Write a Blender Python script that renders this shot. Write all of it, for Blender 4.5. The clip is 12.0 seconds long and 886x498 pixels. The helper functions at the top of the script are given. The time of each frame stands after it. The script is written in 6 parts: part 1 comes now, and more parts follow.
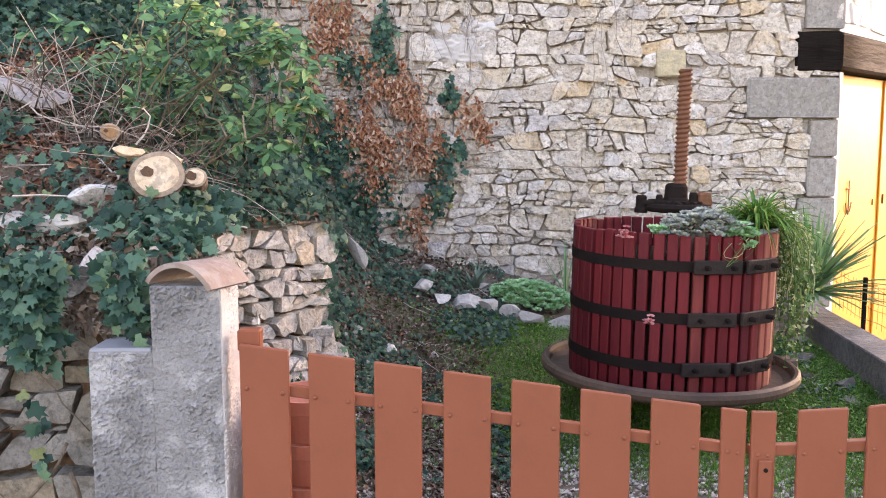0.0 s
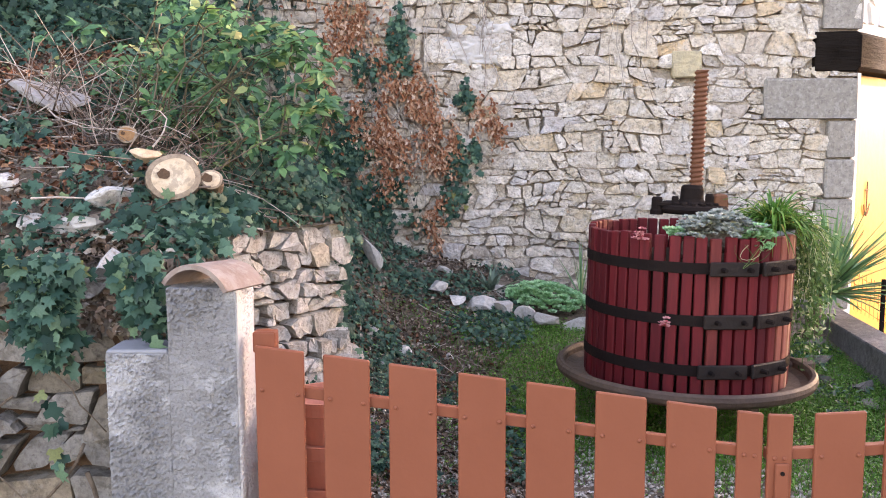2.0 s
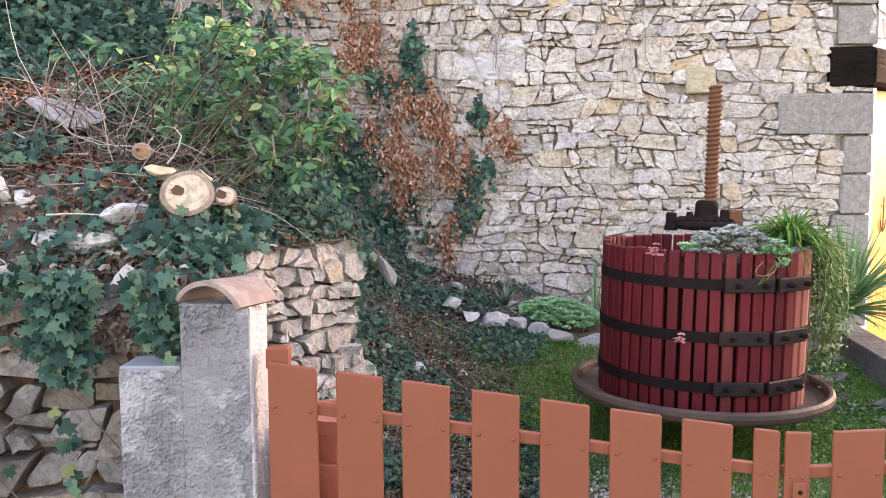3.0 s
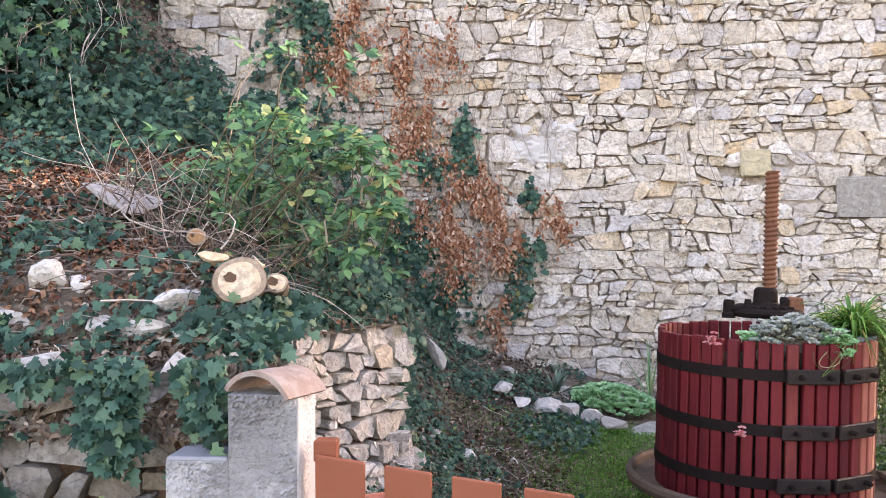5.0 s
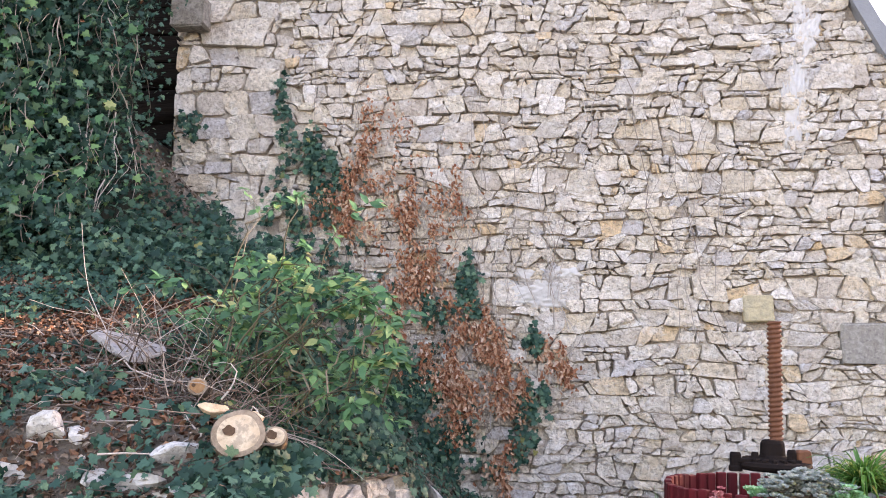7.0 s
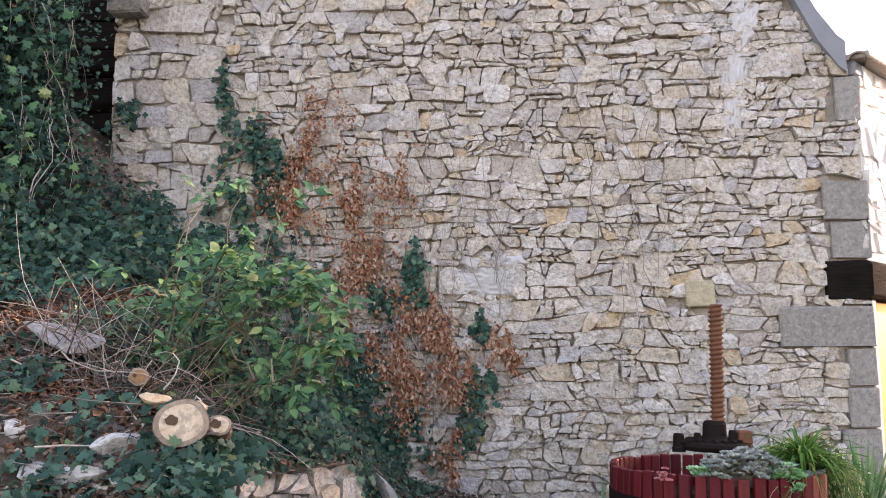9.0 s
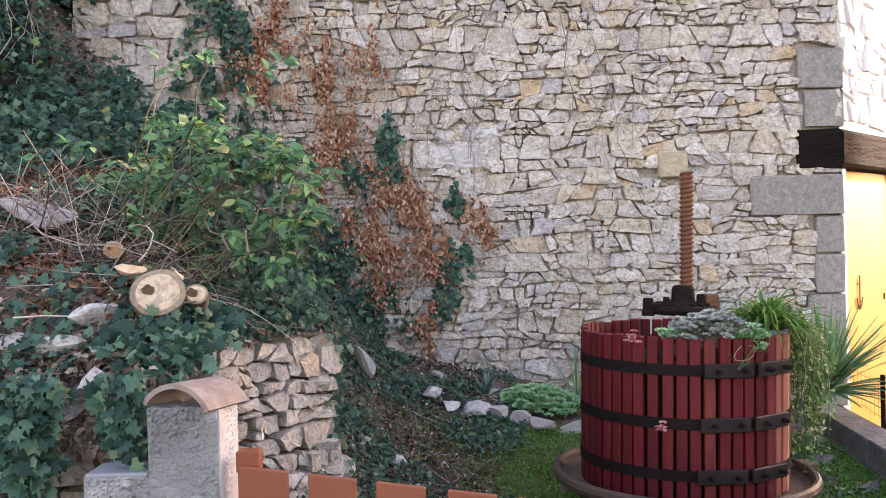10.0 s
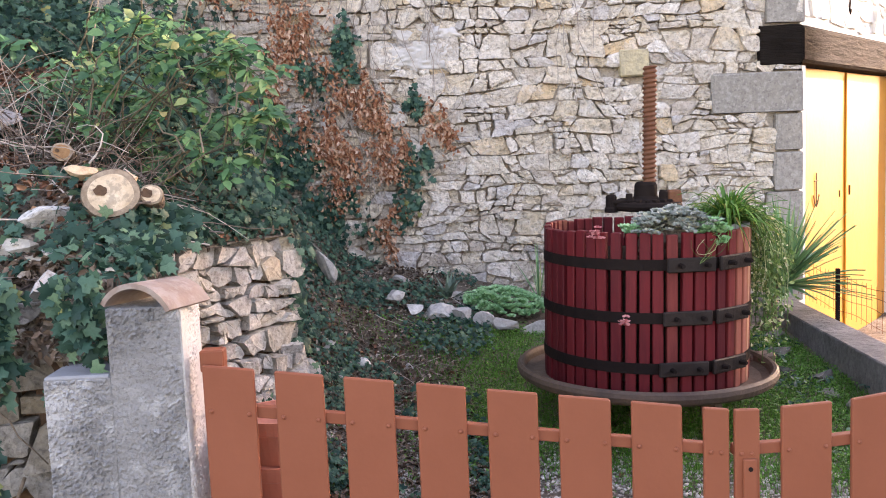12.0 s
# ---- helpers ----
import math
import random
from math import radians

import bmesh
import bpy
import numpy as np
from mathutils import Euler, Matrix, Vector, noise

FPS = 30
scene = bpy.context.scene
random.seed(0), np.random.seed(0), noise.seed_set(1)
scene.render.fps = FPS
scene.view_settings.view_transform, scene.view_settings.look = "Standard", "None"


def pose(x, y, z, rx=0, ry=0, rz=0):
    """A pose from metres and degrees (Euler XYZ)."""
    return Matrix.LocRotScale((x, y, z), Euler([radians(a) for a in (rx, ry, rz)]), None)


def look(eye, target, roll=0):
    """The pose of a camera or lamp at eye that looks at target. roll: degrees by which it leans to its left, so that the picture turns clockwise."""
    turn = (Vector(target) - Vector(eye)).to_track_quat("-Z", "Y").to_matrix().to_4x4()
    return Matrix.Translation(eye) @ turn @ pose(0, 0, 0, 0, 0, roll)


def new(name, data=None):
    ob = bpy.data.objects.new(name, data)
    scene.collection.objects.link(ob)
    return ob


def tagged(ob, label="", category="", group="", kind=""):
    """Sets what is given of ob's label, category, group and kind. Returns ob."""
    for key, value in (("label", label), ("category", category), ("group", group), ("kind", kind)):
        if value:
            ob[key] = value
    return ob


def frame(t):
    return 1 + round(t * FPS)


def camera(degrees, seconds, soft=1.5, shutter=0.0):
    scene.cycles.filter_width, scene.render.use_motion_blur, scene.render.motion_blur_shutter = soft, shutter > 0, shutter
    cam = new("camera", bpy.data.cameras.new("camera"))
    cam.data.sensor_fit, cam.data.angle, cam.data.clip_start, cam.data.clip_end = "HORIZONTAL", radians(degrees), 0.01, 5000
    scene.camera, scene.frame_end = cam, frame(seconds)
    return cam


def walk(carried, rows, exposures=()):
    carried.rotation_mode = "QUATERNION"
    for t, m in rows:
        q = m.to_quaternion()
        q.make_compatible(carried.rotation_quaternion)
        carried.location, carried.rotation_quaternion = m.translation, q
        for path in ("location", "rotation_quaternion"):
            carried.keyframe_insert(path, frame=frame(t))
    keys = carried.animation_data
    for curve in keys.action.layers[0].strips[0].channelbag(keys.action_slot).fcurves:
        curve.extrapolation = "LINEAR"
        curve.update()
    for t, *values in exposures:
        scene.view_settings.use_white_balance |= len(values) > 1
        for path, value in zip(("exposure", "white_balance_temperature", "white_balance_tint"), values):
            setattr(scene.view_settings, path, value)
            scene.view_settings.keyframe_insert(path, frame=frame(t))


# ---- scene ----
cam = camera(51.5, 12.0, soft=1.0)
# seconds, eye, point looked at, roll
PATH = [
    (0, (0.003, -0.028, 1.552), (0.006, 1.958, 1.31), -0.1),
    (0.5, (0.005, -0.028, 1.555), (0.001, 1.957, 1.313), -0.1),
    (1, (0.009, -0.029, 1.555), (-0.004, 1.956, 1.313), -0.2),
    (1.5, (0.007, -0.028, 1.555), (-0.014, 1.957, 1.314), -0.2),
    (2, (0.004, -0.028, 1.554), (-0.026, 1.958, 1.315), -0.2),
    (2.5, (0.006, -0.028, 1.553), (-0.039, 1.958, 1.325), -0.3),
    (2.7, (0.006, -0.026, 1.553), (-0.044, 1.961, 1.334), -0.3),
    (4.5, (0.008, 0.011, 1.573), (-0.133, 2.004, 1.479), -0.4),
    (5, (-0.003, 0.023, 1.593), (-0.171, 2.016, 1.556), -0.1),
    (5.5, (-0.007, 0.028, 1.605), (-0.202, 2.018, 1.638), -0.0),
    (6, (-0.011, 0.036, 1.626), (-0.219, 2.022, 1.731), 0.2),
    (6.5, (0.001, 0.026, 1.646), (-0.203, 2.007, 1.824), 0.4),
    (7, (0.019, -0.006, 1.662), (-0.162, 1.97, 1.916), 0.3),
    (7.2, (0.009, -0.004, 1.666), (-0.156, 1.969, 1.95), 0.4),
    (7.6, (0.008, -0.002, 1.666), (-0.133, 1.962, 2.012), 0.2),
    (8.0, (0.008, 0.0, 1.661), (-0.11, 1.96, 2.031), 0.0),
    (8.4, (0.01, 0.002, 1.65), (-0.085, 1.967, 2.004), -0.3),
    (8.8, (0.012, 0.005, 1.634), (-0.061, 1.982, 1.929), -0.5),
    (9, (0.022, 0.011, 1.638), (-0.043, 1.996, 1.874), -0.6),
    (9.5, (0.018, 0.013, 1.617), (-0.02, 2.009, 1.726), -1.0),
    (10, (0.039, 0.002, 1.59), (0.019, 2.002, 1.565), -1.5),
    (10.5, (0.044, 0.019, 1.561), (0.043, 2.015, 1.438), -2.0),
    (11, (0.034, 0.038, 1.539), (0.059, 2.03, 1.357), -2.3),
    (11.5, (0.028, 0.047, 1.536), (0.075, 2.035, 1.327), -2.4),
    (12, (0.02, 0.061, 1.532), (0.083, 2.048, 1.311), -2.4),
]
walk(cam, [(t, look(eye, target, roll)) for t, eye, target, roll in PATH],
     exposures=[(0.0, 3.05, 8250, 34), (2.5, 3.10, 8250, 34), (4.5, 3.18, 8150, 34), (7.0, 3.00, 7950, 34), (9.0, 2.56, 7950, 34), (9.5, 2.56, 7980, 34), (10.5, 2.90, 8050, 34), (12.0, 2.97, 8200, 34)])

# ---- light ----
SUN_AZ, SUN_EL = 26.0, 16.0          # degrees from +x towards +y, and above the horizon
world = bpy.data.worlds.new("sky")
scene.world = world
world.use_nodes = True
wt = world.node_tree
sky = wt.nodes.new("ShaderNodeTexSky")
sky.sky_type = "NISHITA"
sky.sun_disc = False
sky.sun_elevation = radians(SUN_EL)
sky.sun_rotation = radians(90 - SUN_AZ)
sky.dust_density = 1.2
wt.links.new(sky.outputs[0], wt.nodes["Background"].inputs[0])
wt.nodes["Background"].inputs[1].default_value = 0.15
sun = new("sun", bpy.data.lights.new("sun", "SUN"))
sun.data.energy = 1.9
sun.data.angle = radians(0.6)
sun.data.color = (1.0, 0.93, 0.82)
to_sun = Vector((math.cos(radians(SUN_EL)) * math.cos(radians(SUN_AZ)), math.cos(radians(SUN_EL)) * math.sin(radians(SUN_AZ)), math.sin(radians(SUN_EL))))
sun.matrix_world = look(to_sun * 30, (0, 0, 0))


# ---- materials ----
def ramp_node(nt, stops, interpolation="LINEAR"):
    r = nt.nodes.new("ShaderNodeValToRGB")
    r.color_ramp.interpolation = interpolation
    e = r.color_ramp.elements
    while len(e) < len(stops):
        e.new(0.5)
    for i, (p, c) in enumerate(stops):
        e[i].position = p
        e[i].color = (*c, 1)
    return r


def coords(nt, scale=(1, 1, 1)):
    geo = nt.nodes.new("ShaderNodeNewGeometry")
    mp = nt.nodes.new("ShaderNodeMapping")
    mp.inputs["Scale"].default_value = scale
    nt.links.new(geo.outputs["Position"], mp.inputs[0])
    return mp.outputs[0]


def noise_node(nt, vec, scale, detail=5, rough=0.6):
    n = nt.nodes.new("ShaderNodeTexNoise")
    n.inputs["Scale"].default_value = scale
    n.inputs["Detail"].default_value = detail
    n.inputs["Roughness"].default_value = rough
    nt.links.new(vec, n.inputs["Vector"])
    return n.outputs["Fac"]


def mixc(nt, fac, a, b, mode="MIX"):
    m = nt.nodes.new("ShaderNodeMix")
    m.data_type, m.blend_type = "RGBA", mode
    for sock, val in ((m.inputs[0], fac), (m.inputs[6], a), (m.inputs[7], b)):
        if isinstance(val, (int, float)):
            sock.default_value = val
        elif isinstance(val, tuple):
            sock.default_value = (*val, 1)
        else:
            nt.links.new(val, sock)
    return m.outputs[2]


def math_node(nt, op, a, b=0.0, clamp=False):
    m = nt.nodes.new("ShaderNodeMath")
    m.operation, m.use_clamp = op, clamp
    for sock, val in ((m.inputs[0], a), (m.inputs[1], b)):
        if isinstance(val, (int, float)):
            sock.default_value = val
        else:
            nt.links.new(val, sock)
    return m.outputs[0]


def piece_random(nt):
    """One number for each piece, be it an object or an island of a joined mesh."""
    geo = nt.nodes.new("ShaderNodeNewGeometry")
    info = nt.nodes.new("ShaderNodeObjectInfo")
    return math_node(nt, "FRACT", math_node(nt, "ADD", geo.outputs["Random Per Island"], info.outputs["Random"]))


def surface(name, stops, rough=0.8, grain=40.0, bump=0.3, mottle=4.0, mottle_amount=0.35, dark=(0.1, 0.09, 0.08), per_piece=True,
            metal=0.0, stretch=(1, 1, 1), distance=0.01, blotch=0.0, blotch_colour=(0.5, 0.5, 0.5), blotch_scale=6.0, speck=0.0, speck_colour=(0.2, 0.17, 0.15), translucent=0.0, interpolation="LINEAR"):
    """A rough natural surface: colour by piece or by broad mottling, dirt at two scales, fine relief."""
    m = bpy.data.materials.new(name)
    m.use_nodes = True
    nt = m.node_tree
    b = nt.nodes["Principled BSDF"]
    vec = coords(nt, stretch)
    big = noise_node(nt, vec, mottle, 4)
    fine = noise_node(nt, vec, grain, 6, 0.7)
    r = ramp_node(nt, stops, interpolation)
    nt.links.new(piece_random(nt) if per_piece else math_node(nt, "MULTIPLY_ADD", big, 2.0), r.inputs[0])
    if not per_piece:
        r.inputs[0].links[0].from_node.inputs[2].default_value = -0.5
    c = r.outputs[0]
    shade = ramp_node(nt, [(0.42, (0, 0, 0)), (0.62, (1, 1, 1))])
    nt.links.new(fine, shade.inputs[0])
    dirt = math_node(nt, "MULTIPLY", shade.outputs[0], mottle_amount)
    c = mixc(nt, dirt, c, dark)
    if blotch:
        spot = ramp_node(nt, [(0.52, (0, 0, 0)), (0.6, (1, 1, 1))])
        nt.links.new(noise_node(nt, vec, blotch_scale, 5, 0.65), spot.inputs[0])
        c = mixc(nt, math_node(nt, "MULTIPLY", spot.outputs[0], blotch), c, blotch_colour)
    if speck:
        spot = ramp_node(nt, [(0.54, (0, 0, 0)), (0.64, (1, 1, 1))])
        nt.links.new(noise_node(nt, vec, grain * 1.6, 4, 0.75), spot.inputs[0])
        c = mixc(nt, math_node(nt, "MULTIPLY", spot.outputs[0], speck), c, speck_colour)
    nt.links.new(c, b.inputs["Base Color"])
    b.inputs["Roughness"].default_value = rough
    b.inputs["Metallic"].default_value = metal
    b.inputs["Specular IOR Level"].default_value = 0.25
    if bump:
        bp = nt.nodes.new("ShaderNodeBump")
        bp.inputs["Strength"].default_value = bump
        bp.inputs["Distance"].default_value = distance
        coarse = math_node(nt, "MULTIPLY", noise_node(nt, vec, grain * 0.35, 3, 0.55), 2.2)
        nt.links.new(math_node(nt, "ADD", fine, coarse), bp.inputs["Height"])
        nt.links.new(bp.outputs[0], b.inputs["Normal"])
    if translucent:
        tr = nt.nodes.new("ShaderNodeBsdfTranslucent")
        mx = nt.nodes.new("ShaderNodeMixShader")
        mx.inputs[0].default_value = translucent
        nt.links.new(c, tr.inputs[0])
        nt.links.new(b.outputs[0], mx.inputs[1])
        nt.links.new(tr.outputs[0], mx.inputs[2])
        nt.links.new(mx.outputs[0], nt.nodes["Material Output"].inputs[0])
    return m


STONE = surface("rubble_stone", [(0.0, (0.74, 0.61, 0.45)), (0.18, (0.87, 0.77, 0.65)), (0.36, (0.62, 0.53, 0.445)), (0.52, (0.91, 0.83, 0.74)),
                                 (0.68, (0.76, 0.66, 0.53)), (0.82, (0.60, 0.56, 0.545)), (0.94, (0.86, 0.76, 0.61)), (0.99, (0.78, 0.56, 0.34))],
                grain=24, bump=1.0, mottle_amount=0.52, dark=(0.36, 0.29, 0.225), distance=0.035, blotch=0.42, blotch_colour=(0.83, 0.79, 0.735), blotch_scale=7, speck=0.6, speck_colour=(0.23, 0.185, 0.145))
DRY_STONE = surface("dry_stone", [(0.0, (0.42, 0.38, 0.31)), (0.25, (0.56, 0.53, 0.47)), (0.5, (0.35, 0.33, 0.30)), (0.75, (0.64, 0.61, 0.56)), (1.0, (0.48, 0.40, 0.28))],
                    grain=30, bump=0.9, mottle_amount=0.55, dark=(0.2, 0.17, 0.14), distance=0.012, blotch=0.3, blotch_colour=(0.6, 0.58, 0.54), blotch_scale=8, speck=0.6, speck_colour=(0.12, 0.1, 0.08))
# browner, much darker copy of DRY_STONE
DARK_WALL_STONE = surface("dark_brown_wall_stone", [(0.0, (0.2, 0.165, 0.12)), (0.3, (0.3, 0.275, 0.24)), (0.6, (0.19, 0.175, 0.155)), (0.85, (0.36, 0.335, 0.3)), (1.0, (0.28, 0.21, 0.13))],
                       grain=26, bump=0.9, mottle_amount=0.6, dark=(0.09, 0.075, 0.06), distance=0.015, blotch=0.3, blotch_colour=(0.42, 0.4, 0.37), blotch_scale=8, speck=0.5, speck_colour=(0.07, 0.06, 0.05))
MORTAR = surface("lime_mortar", [(0.0, (0.34, 0.28, 0.22)), (0.5, (0.46, 0.39, 0.32)), (1.0, (0.58, 0.52, 0.45))], per_piece=False, grain=60, bump=0.8, mottle=2.0,
                 mottle_amount=0.45, dark=(0.28, 0.24, 0.2), distance=0.02)
QUOIN = surface("dressed_grey_stone", [(0.0, (0.29, 0.265, 0.225)), (0.5, (0.37, 0.335, 0.285)), (1.0, (0.33, 0.295, 0.245))], grain=22, bump=0.7, mottle_amount=0.5,
                dark=(0.17, 0.15, 0.14), blotch=0.4, blotch_colour=(0.46, 0.43, 0.39), blotch_scale=38, speck=0.5, speck_colour=(0.12, 0.1, 0.09))
PLASTER = surface("white_limewash", [(0.0, (0.74, 0.7, 0.64)), (1.0, (0.82, 0.79, 0.74))], per_piece=False, grain=30, bump=0.4, mottle_amount=0.12, dark=(0.5, 0.45, 0.38))
# paler copy of the pillar's render for the side that faces the light
LIT_SIDE = surface("lit_side_roughcast", [(0.0, (0.5, 0.485, 0.46)), (1.0, (0.64, 0.62, 0.59))], per_piece=False, grain=60, bump=0.6, mottle_amount=0.35, dark=(0.4, 0.38, 0.35), speck=0.1)
DOOR_PAINT = surface("ochre_door_paint", [(0.0, (0.60, 0.225, 0.02)), (1.0, (0.66, 0.275, 0.03))], per_piece=False, rough=0.45, grain=20, bump=0.1, mottle_amount=0.08, dark=(0.5, 0.2, 0.03))
EARTH = surface("leafy_earth", [(0.0, (0.09, 0.07, 0.05)), (0.45, (0.17, 0.135, 0.1)), (0.7, (0.26, 0.22, 0.18)), (1.0, (0.1, 0.085, 0.055))], per_piece=False, grain=25, bump=0.9,
                mottle=2.5, mottle_amount=0.5, dark=(0.06, 0.045, 0.03), distance=0.03)
ROUGHCAST = surface("grey_roughcast", [(0.0, (0.235, 0.233, 0.228)), (0.5, (0.32, 0.317, 0.312)), (1.0, (0.41, 0.407, 0.4))], per_piece=False, grain=80, bump=1.0, mottle=5, speck=0.5, speck_colour=(0.12, 0.115, 0.11), blotch=0.5, blotch_colour=(0.64, 0.635, 0.63), blotch_scale=5,
                    mottle_amount=0.4, dark=(0.24, 0.23, 0.22), distance=0.012)
CEMENT = surface("grey_cement", [(0.0, (0.22, 0.225, 0.235)), (1.0, (0.31, 0.315, 0.325))], per_piece=False, grain=50, bump=0.3, mottle_amount=0.2, dark=(0.25, 0.25, 0.25))
KERB = surface("stained_cement", [(0.0, (0.11, 0.105, 0.1)), (1.0, (0.3, 0.29, 0.275))], per_piece=False, grain=30, bump=0.7, mottle=3, mottle_amount=0.5, dark=(0.07, 0.065, 0.06), distance=0.02)
TERRACOTTA = surface("weathered_terracotta", [(0.0, (0.2, 0.135, 0.105)), (0.5, (0.27, 0.2, 0.165)), (1.0, (0.34, 0.285, 0.25))], per_piece=False, grain=35, bump=0.35,
                     mottle=7, mottle_amount=0.3, dark=(0.3, 0.24, 0.2), blotch=0.4, blotch_colour=(0.36, 0.33, 0.3), blotch_scale=12)
GATE_PAINT = surface("brown_red_gate_paint", [(0.0, (0.235, 0.07, 0.036)), (1.0, (0.268, 0.083, 0.044))], per_piece=False, rough=0.5, grain=60, bump=0.05, mottle_amount=0.08, dark=(0.22, 0.07, 0.036))
STAVE = surface("wine_red_stave", [(0.0, (0.085, 0.006, 0.009)), (0.5, (0.135, 0.009, 0.012)), (0.9, (0.155, 0.014, 0.016)), (1.0, (0.19, 0.035, 0.028))], rough=0.6, grain=30, bump=0.25,
                stretch=(1, 1, 0.12), mottle_amount=0.45, dark=(0.06, 0.006, 0.008))
IRON = surface("black_iron", [(0.0, (0.009, 0.007, 0.007)), (1.0, (0.02, 0.014, 0.012))], rough=0.75, grain=50, bump=0.35, mottle_amount=0.3, dark=(0.02, 0.012, 0.008), per_piece=False)
RUST = surface("rusty_steel", [(0.0, (0.14, 0.055, 0.03)), (1.0, (0.22, 0.09, 0.045))], rough=0.75, grain=60, bump=0.4, mottle_amount=0.4, dark=(0.07, 0.03, 0.02), per_piece=False)
PLATE = surface("rusty_black_iron", [(0.0, (0.01, 0.007, 0.006)), (1.0, (0.028, 0.018, 0.014))], rough=0.6, grain=40, bump=0.4, mottle_amount=0.4, dark=(0.012, 0.009, 0.008), per_piece=False)
TRAY = surface("aged_cast_tray", [(0.0, (0.05, 0.033, 0.025)), (1.0, (0.15, 0.098, 0.068))], rough=0.6, grain=40, bump=0.3, mottle_amount=0.4, dark=(0.06, 0.04, 0.035), per_piece=False)
IRON.node_tree.nodes["Principled BSDF"].inputs["Specular IOR Level"].default_value = 0.06
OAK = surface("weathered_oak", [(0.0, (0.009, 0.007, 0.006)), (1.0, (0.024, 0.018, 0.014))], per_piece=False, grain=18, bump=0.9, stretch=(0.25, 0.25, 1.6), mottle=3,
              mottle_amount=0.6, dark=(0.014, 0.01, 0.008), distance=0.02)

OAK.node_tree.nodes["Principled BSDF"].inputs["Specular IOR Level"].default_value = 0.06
ROT = surface("rotten_heart", [(0.0, (0.09, 0.05, 0.03)), (1.0, (0.16, 0.09, 0.05))], per_piece=False, grain=60, bump=0.8, dark=(0.04, 0.025, 0.02))


# ---- mesh helpers ----
def add_mesh(name, verts, faces, material, parent=None, label="", smooth=False):
    me = bpy.data.meshes.new(name)
    me.from_pydata([tuple(map(float, v)) for v in verts], [], faces)
    me.materials.append(material)
    if smooth:
        me.shade_smooth()
    me.update()
    ob = new(name, me)
    ob.parent = parent
    if label:
        ob["label"] = label
    return ob


def part(name, bm, material, parent=None, label="", smooth=False):
    me = bpy.data.meshes.new(name)
    bmesh.ops.recalc_face_normals(bm, faces=bm.faces)
    bm.to_mesh(me)
    bm.free()
    me.materials.append(material)
    if smooth:
        me.shade_smooth()
    ob = new(name, me)
    ob.parent = parent
    if label:
        ob["label"] = label
    return ob


def thing(name, label, category, at=(0, 0, 0), group="", kind=""):
    ob = new(name)
    ob.location = at
    return tagged(ob, label, category, group, kind)


def bm_box(lo, hi, bevel=0.0, jitter=0.0, seg=1):
    bm = bmesh.new()
    bmesh.ops.create_cube(bm, size=1)
    for v in bm.verts:
        v.co = Vector([lo[i] + (v.co[i] + 0.5) * (hi[i] - lo[i]) for i in range(3)])
    if bevel:
        bmesh.ops.bevel(bm, geom=bm.edges[:], offset=bevel, segments=seg, affect="EDGES", profile=0.6)
    if jitter:
        for v in bm.verts:
            v.co += Vector(np.random.uniform(-jitter, jitter, 3))
    return bm


def bm_lathe(profile, n=48, closed=False):
    """Turn a profile of (radius, height) round z."""
    bm = bmesh.new()
    rings = [[bm.verts.new((r * math.cos(2 * math.pi * k / n), r * math.sin(2 * math.pi * k / n), z)) for k in range(n)] for r, z in profile]
    pairs = list(zip(rings, rings[1:])) + ([(rings[-1], rings[0])] if closed else [])
    for a, b in pairs:
        for k in range(n):
            bm.faces.new((a[k], a[(k + 1) % n], b[(k + 1) % n], b[k]))
    if not closed:
        for ring in (rings[0], rings[-1]):
            bm.faces.new(ring)
    return bm


def tube_arrays(path, radii, n=6):
    """Verts and faces of a tube along a path."""
    path = np.asarray(path, float)
    tan = np.gradient(path, axis=0)
    tan /= np.linalg.norm(tan, axis=1)[:, None] + 1e-9
    ref = np.array([0.3, 0.2, 0.93]) if abs(tan[0] @ np.array([0.3, 0.2, 0.93])) < 0.9 else np.array([1.0, 0, 0])
    a = np.cross(tan, ref)
    a /= np.linalg.norm(a, axis=1)[:, None] + 1e-9
    b = np.cross(tan, a)
    ang = np.arange(n) * 2 * np.pi / n
    radii = np.broadcast_to(radii, len(path))
    v = (path[:, None] + radii[:, None, None] * (np.cos(ang)[None, :, None] * a[:, None] + np.sin(ang)[None, :, None] * b[:, None])).reshape(-1, 3)
    f = [(i * n + k, i * n + (k + 1) % n, (i + 1) * n + (k + 1) % n, (i + 1) * n + k) for i in range(len(path) - 1) for k in range(n)]
    f += [tuple(range(n))[::-1], tuple(range((len(path) - 1) * n, len(path) * n))]
    return v, f


def joined(chunks):
    verts, faces, base = [], [], 0
    for v, f in chunks:
        verts.append(np.asarray(v, float))
        faces += [tuple(i + base for i in face) for face in f]
        base += len(v)
    return np.concatenate(verts), faces


